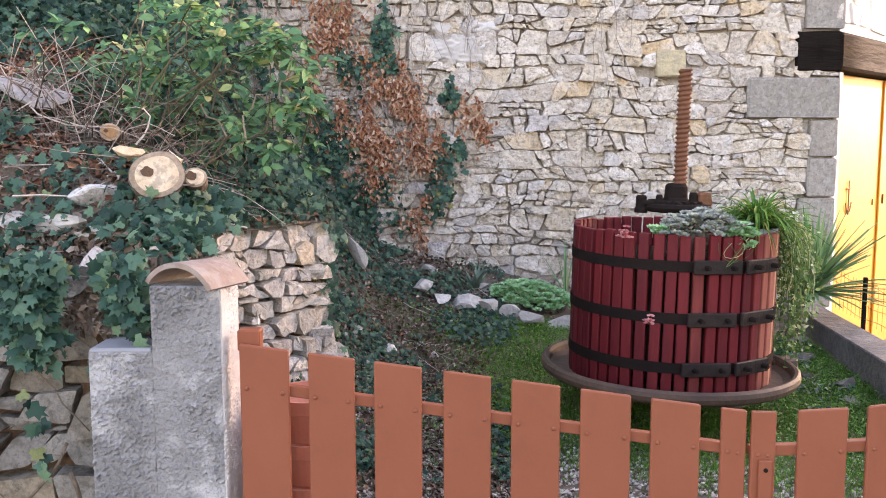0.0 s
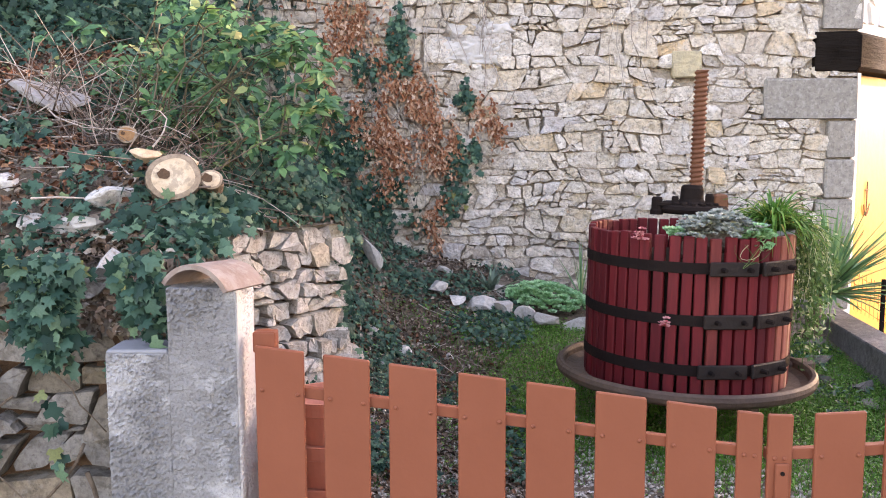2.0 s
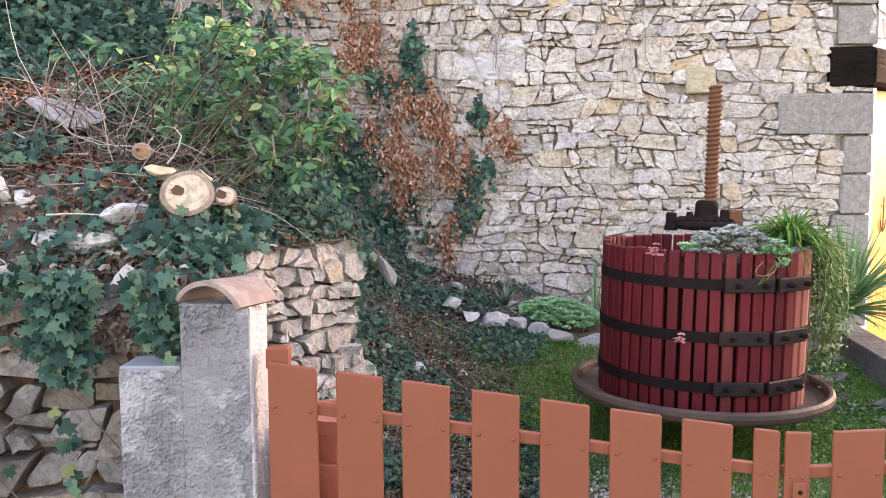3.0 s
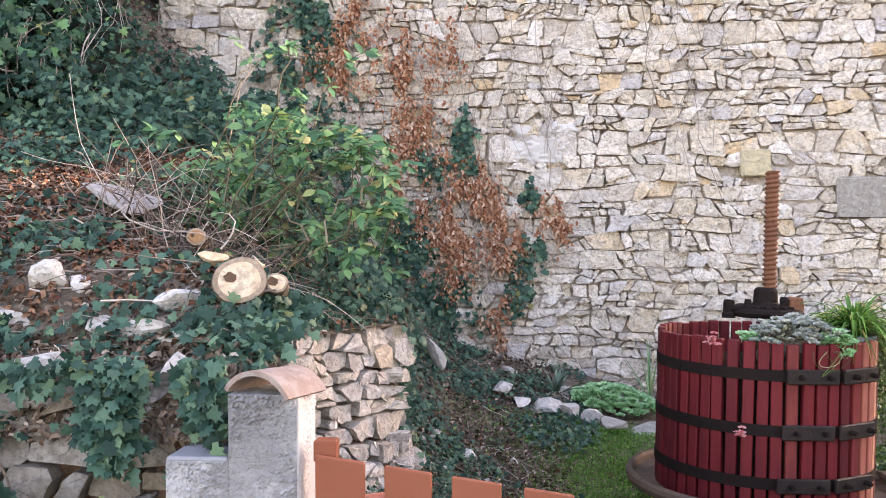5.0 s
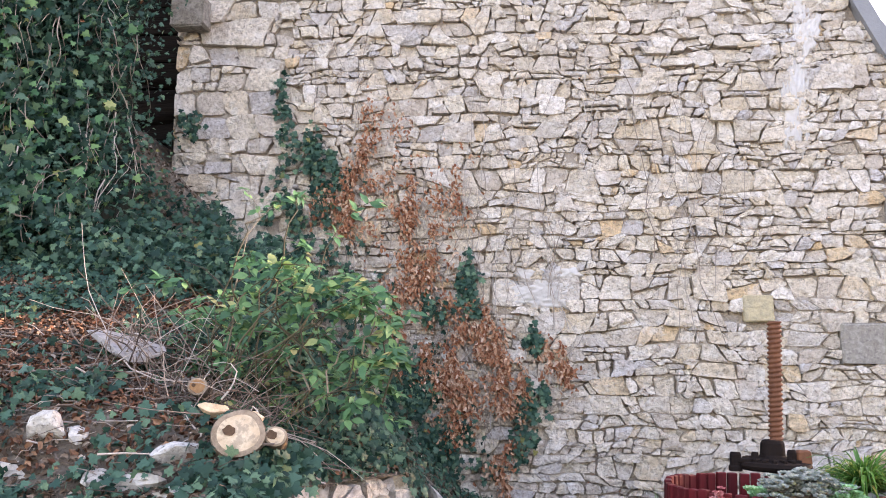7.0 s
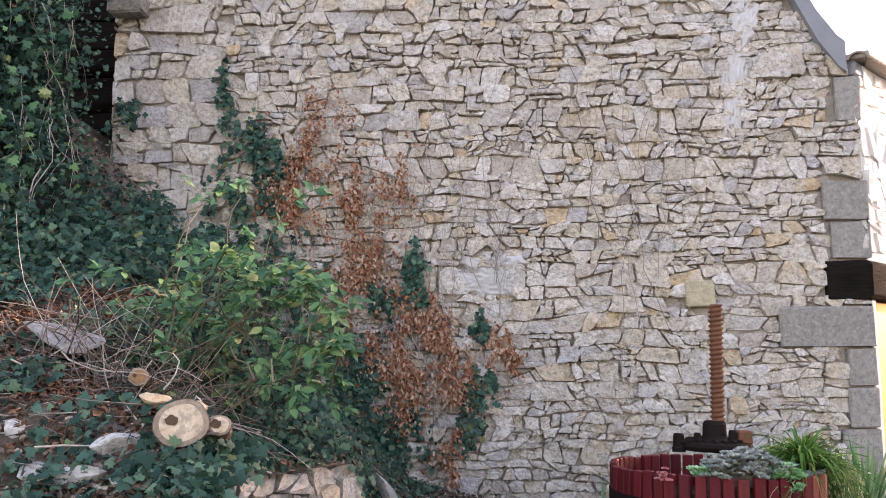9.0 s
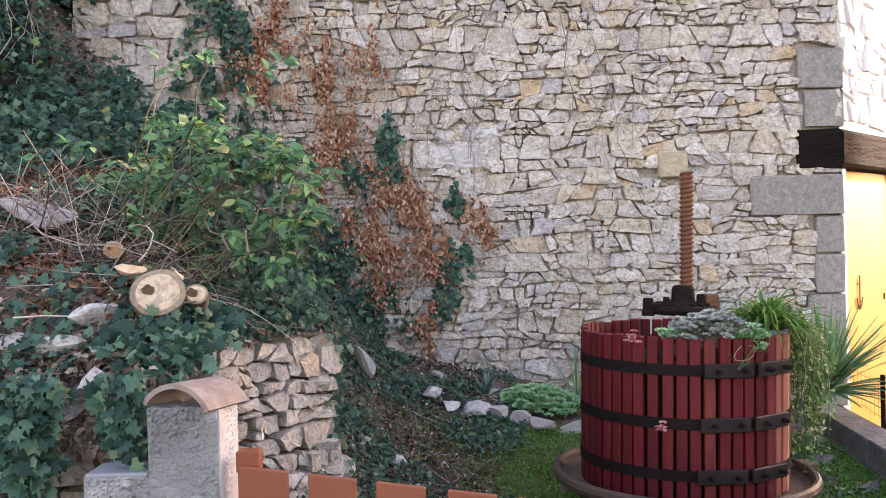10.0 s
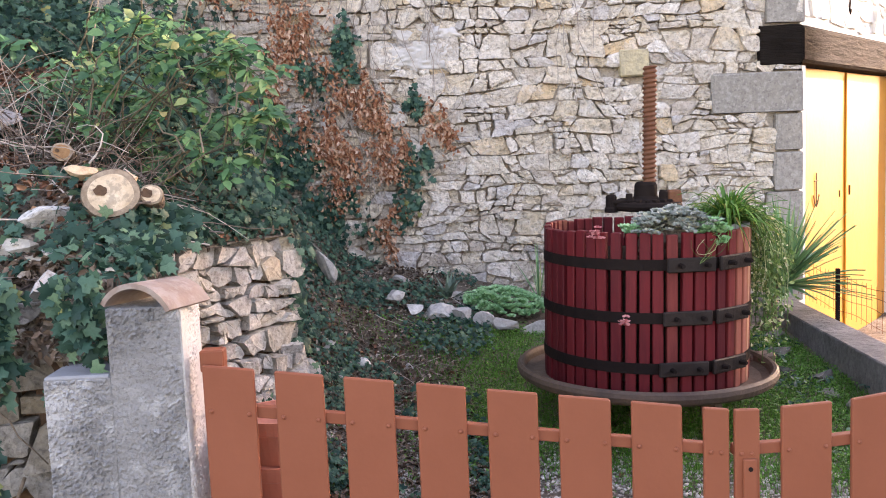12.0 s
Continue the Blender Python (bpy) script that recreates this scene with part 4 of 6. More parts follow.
def on_ground(f, x, y, lift):
    z = f(x, y) + lift
    e = 0.03
    n = np.stack([f(x - e, y) - f(x + e, y), f(x, y - e) - f(x, y + e), np.full_like(x, 2 * e)], -1)
    return np.stack([x, y, z], -1), unit(n)


def ground_all(x, y):
    """The upper of garden and terrace."""
    t = np.where((x < edge_x(y) + 0.03) & (y > 3.0), terrace_z(x, y), -9)
    return np.maximum(garden_z(x, y), t)


def rocky(size, rng, cuts=9):
    """An angular boulder: a ball cut flat by random planes."""
    bm = bmesh.new()
    bmesh.ops.create_icosphere(bm, subdivisions=2, radius=1)
    for v in bm.verts:
        v.co *= 1 + rng.uniform(-0.05, 0.05)
    for _ in range(cuts):
        n = Vector(rng.normal(size=3)).normalized()
        d = rng.uniform(0.32, 0.68)
        for v in bm.verts:
            o = v.co.dot(n) - d
            if o > 0:
                v.co -= n * o
    for v in bm.verts:
        v.co = Vector((v.co.x * size[0], v.co.y * size[1], v.co.z * size[2])) * 1.45
    return bm


def rock_at(at, size, turn, label, rng, name="rock", group="", material=None):
    bm = rocky(size, rng)
    bm.transform(Matrix.Translation(at) @ Matrix.Rotation(turn, 4, "Z") @ Matrix.Rotation(rng.uniform(-0.2, 0.2), 4, "X"))
    return tagged(part(name, bm, material or ROCK), label, "rock", group)


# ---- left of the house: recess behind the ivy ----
# brown boards in near-black oak: the recess's shade is put into their colour
side = tagged(part("wall_recess", bm_box((-6.5, 7.95, -0.2), (-2.86, 8.3, 6.2)), OAK), "weathered boarding set back beside the gable, near-black to carry the recess's shade", "wall", kind="structure")
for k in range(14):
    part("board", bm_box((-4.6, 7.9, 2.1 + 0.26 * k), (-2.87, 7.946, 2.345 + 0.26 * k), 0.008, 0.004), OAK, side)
rng = np.random.default_rng(31)
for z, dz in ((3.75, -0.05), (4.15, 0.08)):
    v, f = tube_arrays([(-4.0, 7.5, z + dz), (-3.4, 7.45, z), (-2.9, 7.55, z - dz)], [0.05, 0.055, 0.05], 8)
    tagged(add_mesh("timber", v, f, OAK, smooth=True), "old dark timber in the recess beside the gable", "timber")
tagged(part("projecting_stone", bm_box((-2.88, 6.98, 4.42), (-2.6, WY + 0.1, 4.68), 0.02, 0.012, 2), DARK_WALL_STONE), "squared dark stone jutting from the wall's end", "stone")

# ---- ivy bank ----
rng = np.random.default_rng(11)


def bank_point(a, b, back=0.0):
    """A lumpy curtain of ivy: a across (0 outer, 1 beside the house), b up."""
    x = -4.7 + 1.98 * a + 0.1 * np.sin(b * 5 + 1) * a
    z = 1.55 + 0.62 * a + b * (4.3 - 0.6 * a)
    y = 4.75 + 1.55 * a ** 1.6 + 0.5 * b
    x = x + a ** 3 * np.array([0.22 * noise.noise((7.7, q * 7, 1.1)) for q in np.ravel(b)]).reshape(np.shape(a))
    lump = np.array([0.42 * noise.noise((p * 2.6, q * 4.0, 2.2)) + 0.24 * noise.noise((p * 7, q * 10, 6.2)) for p, q in zip(np.ravel(a), np.ravel(b))]).reshape(np.shape(a))
    return np.stack([x, y + back - lump, z], -1)


# sheet continues unseen above the leaves to darken the gable's left end
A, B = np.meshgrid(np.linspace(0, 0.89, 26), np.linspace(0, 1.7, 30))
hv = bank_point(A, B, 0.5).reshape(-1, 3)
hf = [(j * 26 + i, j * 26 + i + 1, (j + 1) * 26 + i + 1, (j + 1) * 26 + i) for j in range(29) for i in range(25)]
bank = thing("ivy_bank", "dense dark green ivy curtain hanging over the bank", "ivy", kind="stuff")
# plain dark sheet standing in for the shade in the leaf gaps
add_mesh("shade_backing", hv, hf, HULL, bank, smooth=True)
n = 34000
a, b = 0.4 + 0.58 * rng.random(n), rng.uniform(0, 1, n)
clump = field(a * 3.4, b * 4.2, 4.0, 3.1) + 0.7 * field(a * 3.4, b * 4.2, 10.0, 8.8)
keep = rng.random(n) < np.clip(0.5 + 1.7 * clump, 0.03, 1)
a, b, clump = a[keep], b[keep], clump[keep]
n = len(a)
p = bank_point(a, b, 0.12) + rng.normal(0, 0.1, (n, 3)) - np.array([0, 0.22, 0]) * clump[:, None]
nor = np.stack([rng.normal(0.1, 0.9, n), np.full(n, -0.8), rng.normal(0.55, 0.8, n)], -1)
tip = np.stack([rng.normal(0, 0.7, n), rng.normal(-0.2, 0.4, n), rng.normal(-0.8, 0.5, n)], -1)
leaves("ivy_leaves", p, nor, tip, np.interp(a, [0.6, 0.8, 0.97], [0.088, 0.062, 0.036]) * rng.uniform(0.55, 1.25, n), IVY_SHAPE, IVY, bank)
# lighter leaf colour over the curtain, painting in the light it catches
n = 2200
a, b = rng.uniform(0.4, 0.95, n), rng.uniform(0, 1, n) ** 1.3
p = bank_point(a, b, -0.06) + rng.normal(0, 0.09, (n, 3))
keep = field(a * 3.4, b * 4.2, 5.0, 7.7) > -0.05
p, n = p[keep], int(keep.sum())
leaves("young_leaves", p, np.stack([rng.normal(0.1, 0.6, n), np.full(n, -1.0), rng.normal(0.6, 0.5, n)], -1), np.stack([rng.normal(0, 0.7, n), np.zeros(n), rng.normal(-0.6, 0.5, n)], -1),
       rng.uniform(0.03, 0.085, n), IVY_SHAPE, IVY_LIT, bank)
chunks = []
for k in range(150):
    a0, b0 = rng.uniform(0.55, 0.97), rng.uniform(0.1, 1)
    t = np.linspace(0, 1, 8)
    q = bank_point(a0 + rng.normal(0, 0.04) * t, np.clip(b0 - rng.uniform(0.06, 0.2) * t, 0, 1), -0.02 - 0.1 * rng.random()) + np.cumsum(rng.normal(0, 0.014, (8, 3)), 0)
    chunks.append(tube_arrays(q, np.linspace(rng.uniform(0.0025, 0.006), 0.0015, 8), 4))
v, f = joined(chunks)
tagged(add_mesh("trailing_stems", v, f, PALE_VINE, bank), kind="stuff")
n = 500
p = bank_point(rng.normal(0.86, 0.04, n), np.clip(rng.normal(0.78, 0.09, n), 0, 1), -0.05) + rng.normal(0, 0.08, (n, 3))
leaves("withered_leaves", p, rng.normal(0, 1, (n, 3)) + np.array([0, -0.8, 0.3]), rng.normal(0, 1, (n, 3)) + np.array([0, 0, -1.0]), rng.uniform(0.025, 0.06, n), CURL_SHAPE, RUSSET, bank)

# ---- terrace cover: litter, ivy carpet ----
n = 44000
x = rng.uniform(-4.2, 0.2, n)
y = rng.uniform(3.02, 7.1, n)
on_t = x < edge_x(y) + 0.02
m1 = field(x, y, 1.6, 3.3) + 0.35 * field(x, y, 5.0, 8.1)
bare = smooth(1.0, 0.45, np.hypot((x + 2.0) / 1.1, (y - 3.95) / 0.75))       # open patch with slab and litter
want = np.where(on_t, 0.2 + 1.3 * m1 - 0.6 * bare, 0.0)
want = np.where((x < -1.2) & (y < 3.75), 0.16 + 1.5 * field(x, y, 3.4, 6.6), want)
want = np.where((x > -1.35) & on_t & (y > 3.5), 1.0, want)
want = np.where((y > 5.0) & (x < -0.9), 0.36 + 1.2 * m1, want)
keep = rng.random(n) < np.clip(want, 0, 1)
p, nn = on_ground(ground_all, x[keep], y[keep], rng.uniform(0.01, 0.1, keep.sum()))
k = len(p)
leaves_ob = leaves("ivy_carpet", p, nn + rng.normal(0, 0.62, (k, 3)) + np.array([0, -0.35, 0]), rng.normal(0, 1, (k, 3)) + np.array([0, -0.7, -0.2]), rng.uniform(0.024, 0.058, k), IVY_SHAPE, IVY)
n = 2600
t = rng.random(n)
lipx = np.concatenate([rng.uniform(-3.2, -0.85, n - 700), rng.normal(-0.9, 0.05, 500), rng.normal(-1.0, 0.06, 200)])
lipy = np.concatenate([rng.uniform(2.86, 3.14, n - 700), rng.uniform(3.0, 3.65, 500), rng.uniform(3.6, 4.1, 200)])
keep = rng.random(n) < np.clip(0.5 + 1.6 * field(lipx, lipy, 3.0, 4.4), 0, 1)
p = np.stack([lipx, lipy, terrace_z(lipx, lipy) + rng.uniform(0.01, 0.08, n)], -1)[keep]
k = len(p)
tagged(leaves("edge_ivy", p, rng.normal(0, 0.5, (k, 3)) + np.array([0.1, -0.7, 0.8]), rng.normal(0, 0.8, (k, 3)) + np.array([0.1, -0.6, -0.5]), rng.uniform(0.03, 0.062, k), IVY_SHAPE, IVY),
       "ivy spilling over the top of the dry-stone wall", "ivy", kind="stuff")
tagged(leaves_ob, "dark ivy creeping over the earth bank", "ivy", kind="stuff")

n = 30000
x = rng.uniform(-4.0, 0.3, n)
y = rng.uniform(3.05, 7.1, n)
p, nn = on_ground(ground_all, x, y, rng.uniform(0.0, 0.035, n))
tagged(leaves("dry_leaf_litter", p, nn + rng.normal(0, 0.4, (n, 3)), rng.normal(0, 1, (n, 3)), rng.uniform(0.012, 0.042, n), CURL_SHAPE, LITTER), "brown dry leaves lying on the bank", "leaf litter", kind="stuff")
n = 3200
x, y = rng.uniform(-3.2, -0.85, n), rng.uniform(2.86, 3.12, n)
p, nn = on_ground(terrace_z, x, y, rng.uniform(0.0, 0.04, n))
tagged(leaves("edge_litter", p, nn + rng.normal(0, 0.4, (n, 3)), rng.normal(0, 1, (n, 3)), rng.uniform(0.012, 0.045, n), CURL_SHAPE, LITTER), "dry leaves caught on the bank's lip", "leaf litter", kind="stuff")
n = 8500
x = rng.normal(-2.2, 0.8, n)
y = rng.uniform(3.2, 6.2, n)
p, nn = on_ground(ground_all, x, y, rng.uniform(0.01, 0.05, n))
tagged(leaves("russet_leaves", p, nn + rng.normal(0, 0.45, (n, 3)), rng.normal(0, 1, (n, 3)), rng.uniform(0.018, 0.045, n), CURL_SHAPE, RUSSET), "russet fallen leaves on the bank", "leaf litter", kind="stuff")

# thicket between the ivy curtain and the foot of the gable
n = 4800
x, y = rng.uniform(-3.0, -1.5, n), rng.uniform(5.2, 7.08, n)
lump = field(x, y, 2.6, 4.9)
keep = rng.random(n) < np.clip(0.55 + 1.3 * lump + 0.5 * smooth(-2.0, -2.7, x), 0, 1)
x, y, lump = x[keep], y[keep], lump[keep]
k = len(x)
p = np.stack([x, y, terrace_z(x, y) + rng.random(k) * (0.22 + 0.35 * np.clip(lump + 0.2, 0, 1))], -1)
tagged(leaves("thicket_ivy", p, rng.normal(0, 0.6, (k, 3)) + np.array([0.1, -0.7, 0.6]), rng.normal(0, 0.8, (k, 3)) + np.array([0, -0.4, -0.6]), rng.uniform(0.03, 0.065, k), IVY_SHAPE, IVY),
       "dark ivy thicket at the foot of the stone wall", "ivy", kind="stuff")

# ivy hanging over the near stretch of the dry-stone wall
n = 12000
x = rng.uniform(-3.2, -0.9, n)
drop = rng.beta(1.1, 2.2, n)
z = 1.2 - drop * 0.95
m1 = field(x, z * 0.7, 4.6, 9.5) + 0.6 * field(x, z, 9.0, 1.5)
keep = rng.random(n) < np.clip(0.2 + 1.1 * m1 - 0.2 * drop, 0, 1)
x, z = x[keep], z[keep]
k = len(x)
p = np.stack([x, 2.8 - rng.uniform(0, 0.08, k) + 0.02 * (z - 0.6), z], -1)
tagged(leaves("hanging_ivy", p, np.stack([rng.normal(0, 0.7, k), np.full(k, -1.0), rng.normal(0.5, 0.6, k)], -1), np.stack([rng.normal(0, 0.9, k), np.zeros(k), rng.normal(-0.6, 0.6, k)], -1),
              rng.uniform(0.028, 0.066, k), IVY_SHAPE, IVY), "ivy trailing down the dry-stone wall", "ivy", kind="stuff")
# ivy over the wall's far end and the slope below
n = 24000
x, y = rng.uniform(-1.7, 0.5, n), rng.uniform(3.9, 7.1, n)
p, nn = on_ground(ground_all, x, y, rng.uniform(0.0, 0.07, n))
m1 = field(x, y, 2.2, 9.3)
keep = rng.random(n) < np.clip(0.52 + 1.7 * m1 + 0.9 * smooth(-0.45, -0.85, x), 0, 1)
p, nn = p[keep], nn[keep]
k = len(p)
tagged(leaves("slope_ivy", p, nn + rng.normal(0, 0.45, (k, 3)) + np.array([0.2, -0.3, 0]), rng.normal(0, 1, (k, 3)) + np.array([0.2, -0.5, -0.4]), rng.uniform(0.018, 0.042, k), IVY_SHAPE, IVY),
       "small-leaved ivy spreading down the slope to the garden", "ivy", kind="stuff")
n = 1500
t = rng.random(n)
p = np.stack([-0.6 - 0.45 * t + rng.normal(0, 0.05, n), 4.74 + 1.1 * t + rng.normal(0, 0.05, n), 1.22 - rng.beta(1, 1.5, n) * 0.9 + 0.25 * t], -1)
tagged(leaves("corner_ivy", p, np.stack([rng.normal(0.8, 0.4, n), rng.normal(-0.6, 0.4, n), rng.normal(0.4, 0.3, n)], -1), np.stack([rng.normal(0, 0.5, n), rng.normal(0, 0.5, n), rng.normal(-0.8, 0.3, n)], -1),
              rng.uniform(0.03, 0.06, n), IVY_SHAPE, IVY), "ivy hanging round the end of the dry-stone wall", "ivy", kind="stuff")

# ---- climbers on the gable: centre x, z, half width, half height, count ----
DRY_PATCHES = [(-1.29, 3.24, 0.12, 0.28, 260), (-1.38, 2.8, 0.17, 0.32, 400), (-0.95, 2.9, 0.3, 0.35, 330), (-0.81, 2.59, 0.17, 0.35, 400), (-1.0, 2.1, 0.14, 0.35, 380), (-0.72, 2.3, 0.2, 0.4, 300),
               (-1.2, 3.6, 0.25, 0.25, 110), (-0.5, 3.1, 0.15, 0.3, 100), (-1.6, 2.9, 0.08, 0.22, 150), (-0.35, 1.95, 0.12, 0.2, 420), (-0.48, 1.62, 0.2, 0.25, 850), (-0.83, 1.7, 0.13, 0.15, 260),
               (-0.57, 1.3, 0.13, 0.22, 380), (-0.25, 1.75, 0.1, 0.2, 260), (-0.09, 1.55, 0.12, 0.15, 320), (-0.15, 1.33, 0.13, 0.15, 280), (0.3, 1.62, 0.09, 0.15, 170), (0.18, 1.75, 0.12, 0.12, 80),
               (-0.19, 0.85, 0.12, 0.2, 130), (-0.1, 1.1, 0.1, 0.12, 60)]
LIVE_PATCHES = [(-0.43, 2.31, 0.075, 0.2, 320), (-0.38, 2.1, 0.05, 0.12, 80), (-0.72, 2.12, 0.075, 0.17, 260), (0.07, 1.87, 0.05, 0.12, 110), (-1.72, 3.25, 0.17, 0.24, 420), (-1.5, 3.25, 0.08, 0.25, 120),
                (-1.95, 3.75, 0.07, 0.25, 150), (-1.6, 2.85, 0.06, 0.25, 150), (0.03, 1.3, 0.08, 0.2, 220), (0.14, 1.42, 0.06, 0.1, 70), (-0.66, 1.06, 0.3, 0.28, 450), (-0.85, 1.5, 0.15, 0.25, 180),
                (-1.45, 2.3, 0.25, 0.35, 420), (-1.9, 2.9, 0.2, 0.2, 200), (-1.1, 1.65, 0.3, 0.35, 700), (-0.95, 1.25, 0.35, 0.35, 1100), (-1.75, 2.35, 0.3, 0.3, 500), (-0.05, 1.0, 0.06, 0.12, 60), (-2.72, 3.6, 0.1, 0.12, 90)]


def wall_leaves(name, patches, material, shape, size, label, amount=1.0):
    ps = []
    for cx, cz, w, h, c in patches:
        c = int(c * amount)
        q = rng.normal(0, 0.5, (c * 3, 2))
        streak = field(cx + q[:, 0] * w, (cz + q[:, 1] * h) * 0.3, 13.0, 5.5) + 0.6 * field(cx + q[:, 0] * w, cz + q[:, 1] * h, 11.0, 2.5)
        q = q[np.argsort(-streak + rng.normal(0, 0.22, c * 3))[:c]]
        ps.append(np.stack([cx + q[:, 0] * w * (1.2 - 0.4 * q[:, 1]), np.full(c, WY - 0.07) - rng.uniform(0, 0.06, c), cz + q[:, 1] * h], -1))
    p = np.concatenate(ps)
    k = len(p)
    return tagged(leaves(name, p, np.stack([rng.normal(0, 0.5, k), np.full(k, -1.0), rng.normal(0.4, 0.4, k)], -1),
                         np.stack([rng.normal(0, 0.5, k), rng.normal(0, 0.3, k), rng.normal(-0.8, 0.3, k)], -1), rng.uniform(*size, k), shape, material), label, "climber", kind="stuff")


wall_leaves("withered_climber", DRY_PATCHES, DEAD, CURL_SHAPE, (0.018, 0.048), "withered rust-brown ivy clinging to the stone wall", 1.45)
wall_leaves("green_climber", LIVE_PATCHES, IVY, IVY_SHAPE, (0.03, 0.06), "green ivy tufts climbing the stone wall", 0.8)
chunks = []
for k in range(95):
    x0 = rng.uniform(-1.7, 1.7) if k > 60 else rng.uniform(-1.6, 0.3)
    z0 = rng.uniform(0.9, 2.4) if k <= 60 else rng.uniform(1.6, 3.6)
    L = rng.uniform(0.5, 1.6)
    tt = np.linspace(0, 1, 9)
    wob = np.cumsum(rng.normal(0, 0.034, 9))
    chunks.append(tube_arrays(np.stack([x0 + wob + rng.normal(0, 0.1) * tt, np.full(9, WY - 0.075) - 0.012 * rng.random(9), z0 + L * tt], -1), rng.uniform(0.0016, 0.0036), 4))
v, f = joined(chunks)
tagged(add_mesh("bare_vines", v, f, PALE_VINE), "thin bare vine stems clinging to the wall", "vine", kind="stuff")

# ---- shrub, twigs, logs on the terrace ----
shrub = thing("shrub", "leafy bright green shrub sprawling over the terrace edge", "shrub", (-1.25, 4.0, 1.45))
chunks, lp, ln, la = [], [], [], []
for k in range(66):
    if k < 46:
        end = np.array([rng.uniform(-0.12, 0.74), rng.uniform(-0.1, 0.75), rng.uniform(-0.08, 0.6)])
        end[2] = min(end[2], 0.72 - 0.6 * end[0] + 0.1 * rng.random())
    elif k < 52:
        end = np.array([rng.uniform(-0.25, 0.35), rng.uniform(0.3, 0.7), rng.uniform(0.6, 1.0)])
    else:
        end = np.array([rng.uniform(-0.55, 0.0), rng.uniform(-0.1, 0.6), rng.uniform(0.1, 0.5)])
    tt = np.linspace(0, 1, 9)[:, None]
    start = end * rng.uniform(0.2, 0.55) + rng.normal(0, 0.1, 3) * np.array([1, 0.7, 0.2])
    start += rng.normal(0, 0.16, 3) * np.array([1, 0.8, 0])
    start[2] = end[2] * rng.uniform(0.2, 0.85)
    path = start + (end - start) * tt + np.array([0, 0, 1]) * (np.sin(tt * np.pi * 0.9) * rng.uniform(0.05, 0.2)) + np.cumsum(rng.normal(0, 0.024, (9, 3)), 0)
    chunks.append(tube_arrays(path, np.linspace(0.0045, 0.0014, 9), 5))
    for cluster in range(5 if k < 46 else 3):
        s = rng.uniform(0.45, 1.0) if cluster else 1.0
        i = min(int(s * 8), 7)
        c = path[i] + (path[i + 1] - path[i]) * (s * 8 - i)
        way = unit(path[8] - path[5] + rng.normal(0, 0.12, 3))
        turn = rng.uniform(0, 6.28)
        for q in range(int(rng.integers(5, 9))):
            a = turn + q * 2.4
            spread = np.array([math.cos(a), 0.6 * math.sin(a), 0.35 * math.sin(a)])
            lp.append(c + rng.normal(0, 0.012, 3))
            la.append(unit(spread + 0.6 * way + np.array([0, -0.1, -0.25])))
            ln.append(unit(np.array([rng.normal(0.1, 0.45), rng.normal(-0.45, 0.45), rng.normal(0.8, 0.35)])))
v, f = joined(chunks)
tagged(add_mesh("stem_tangle", v, f, STEM, shrub), kind="stuff")
leaves("foliage", np.array(lp), np.array(ln), np.array(la), rng.uniform(0.032, 0.085, len(lp)), OVAL_SHAPE, IVY_LIT, shrub)

chunks = []
for k in range(460):
    c = np.array([rng.normal(-1.38, 0.26), rng.normal(3.98, 0.2), 0])
    c[0] = min(c[0], edge_x(c[1]) - 0.2)
    c[1] = max(c[1], 3.62)
    c[2] = float(terrace_z(c[0], c[1])) + abs(rng.normal(0.08, 0.08))
    d = unit(np.array([rng.normal(0.25, 1), rng.normal(-0.2, 0.7), rng.normal(0.12, 0.4)]))
    L = rng.uniform(0.12, 0.45)
    tt = np.linspace(-0.5, 0.5, 7)[:, None]
    path = c + d * L * tt + np.array([rng.normal(0, 0.5), rng.normal(0, 0.3), rng.uniform(-0.9, 0.9)]) * (L * (0.25 - tt ** 2)) + np.cumsum(np.cumsum(rng.normal(0, 0.015, (7, 3)), 0), 0)
    path[:, 2] = np.maximum(path[:, 2], terrace_z(path[:, 0], path[:, 1]) + 0.005)
    chunks.append(tube_arrays(path, np.linspace(rng.uniform(0.0016, 0.0045), 0.001, 7), 4))
for k in range(380):
    c = np.array([rng.uniform(-2.8, -1.0), rng.uniform(2.98, 4.3), 0])
    c[2] = float(terrace_z(c[0], c[1])) + 0.03
    d = unit(np.array([rng.normal(0, 1), rng.normal(0, 0.6), rng.normal(0.05, 0.15)]))
    tt = np.linspace(-0.5, 0.5, 6)[:, None]
    path = c + d * rng.uniform(0.1, 0.4) * tt + np.cumsum(rng.normal(0, 0.01, (6, 3)), 0)
    path[:, 2] = np.maximum(path[:, 2], terrace_z(path[:, 0], path[:, 1]) + 0.02)
    chunks.append(tube_arrays(path, np.linspace(rng.uniform(0.0015, 0.0045), 0.001, 6), 4))
v, f = joined(chunks)
tagged(add_mesh("brushwood", v, f, TWIG), "tangle of dry grey-brown twigs under the shrub", "brushwood", kind="stuff")
chunks = []
for k in range(420):
    c = np.array([rng.uniform(-0.75, 0.35), rng.uniform(4.3, 6.9), 0])
    tt = np.linspace(-0.5, 0.5, 5)[:, None]
    d = unit(np.array([rng.normal(0, 1), rng.normal(0, 0.7), 0.0]))
    path = c + d * rng.uniform(0.06, 0.3) * tt + np.cumsum(rng.normal(0, 0.008, (5, 3)), 0)
    path[:, 2] = garden_z(path[:, 0], path[:, 1]) + rng.uniform(0.008, 0.035)
    chunks.append(tube_arrays(path, np.linspace(rng.uniform(0.0015, 0.004), 0.001, 5), 4))
v, f = joined(chunks)
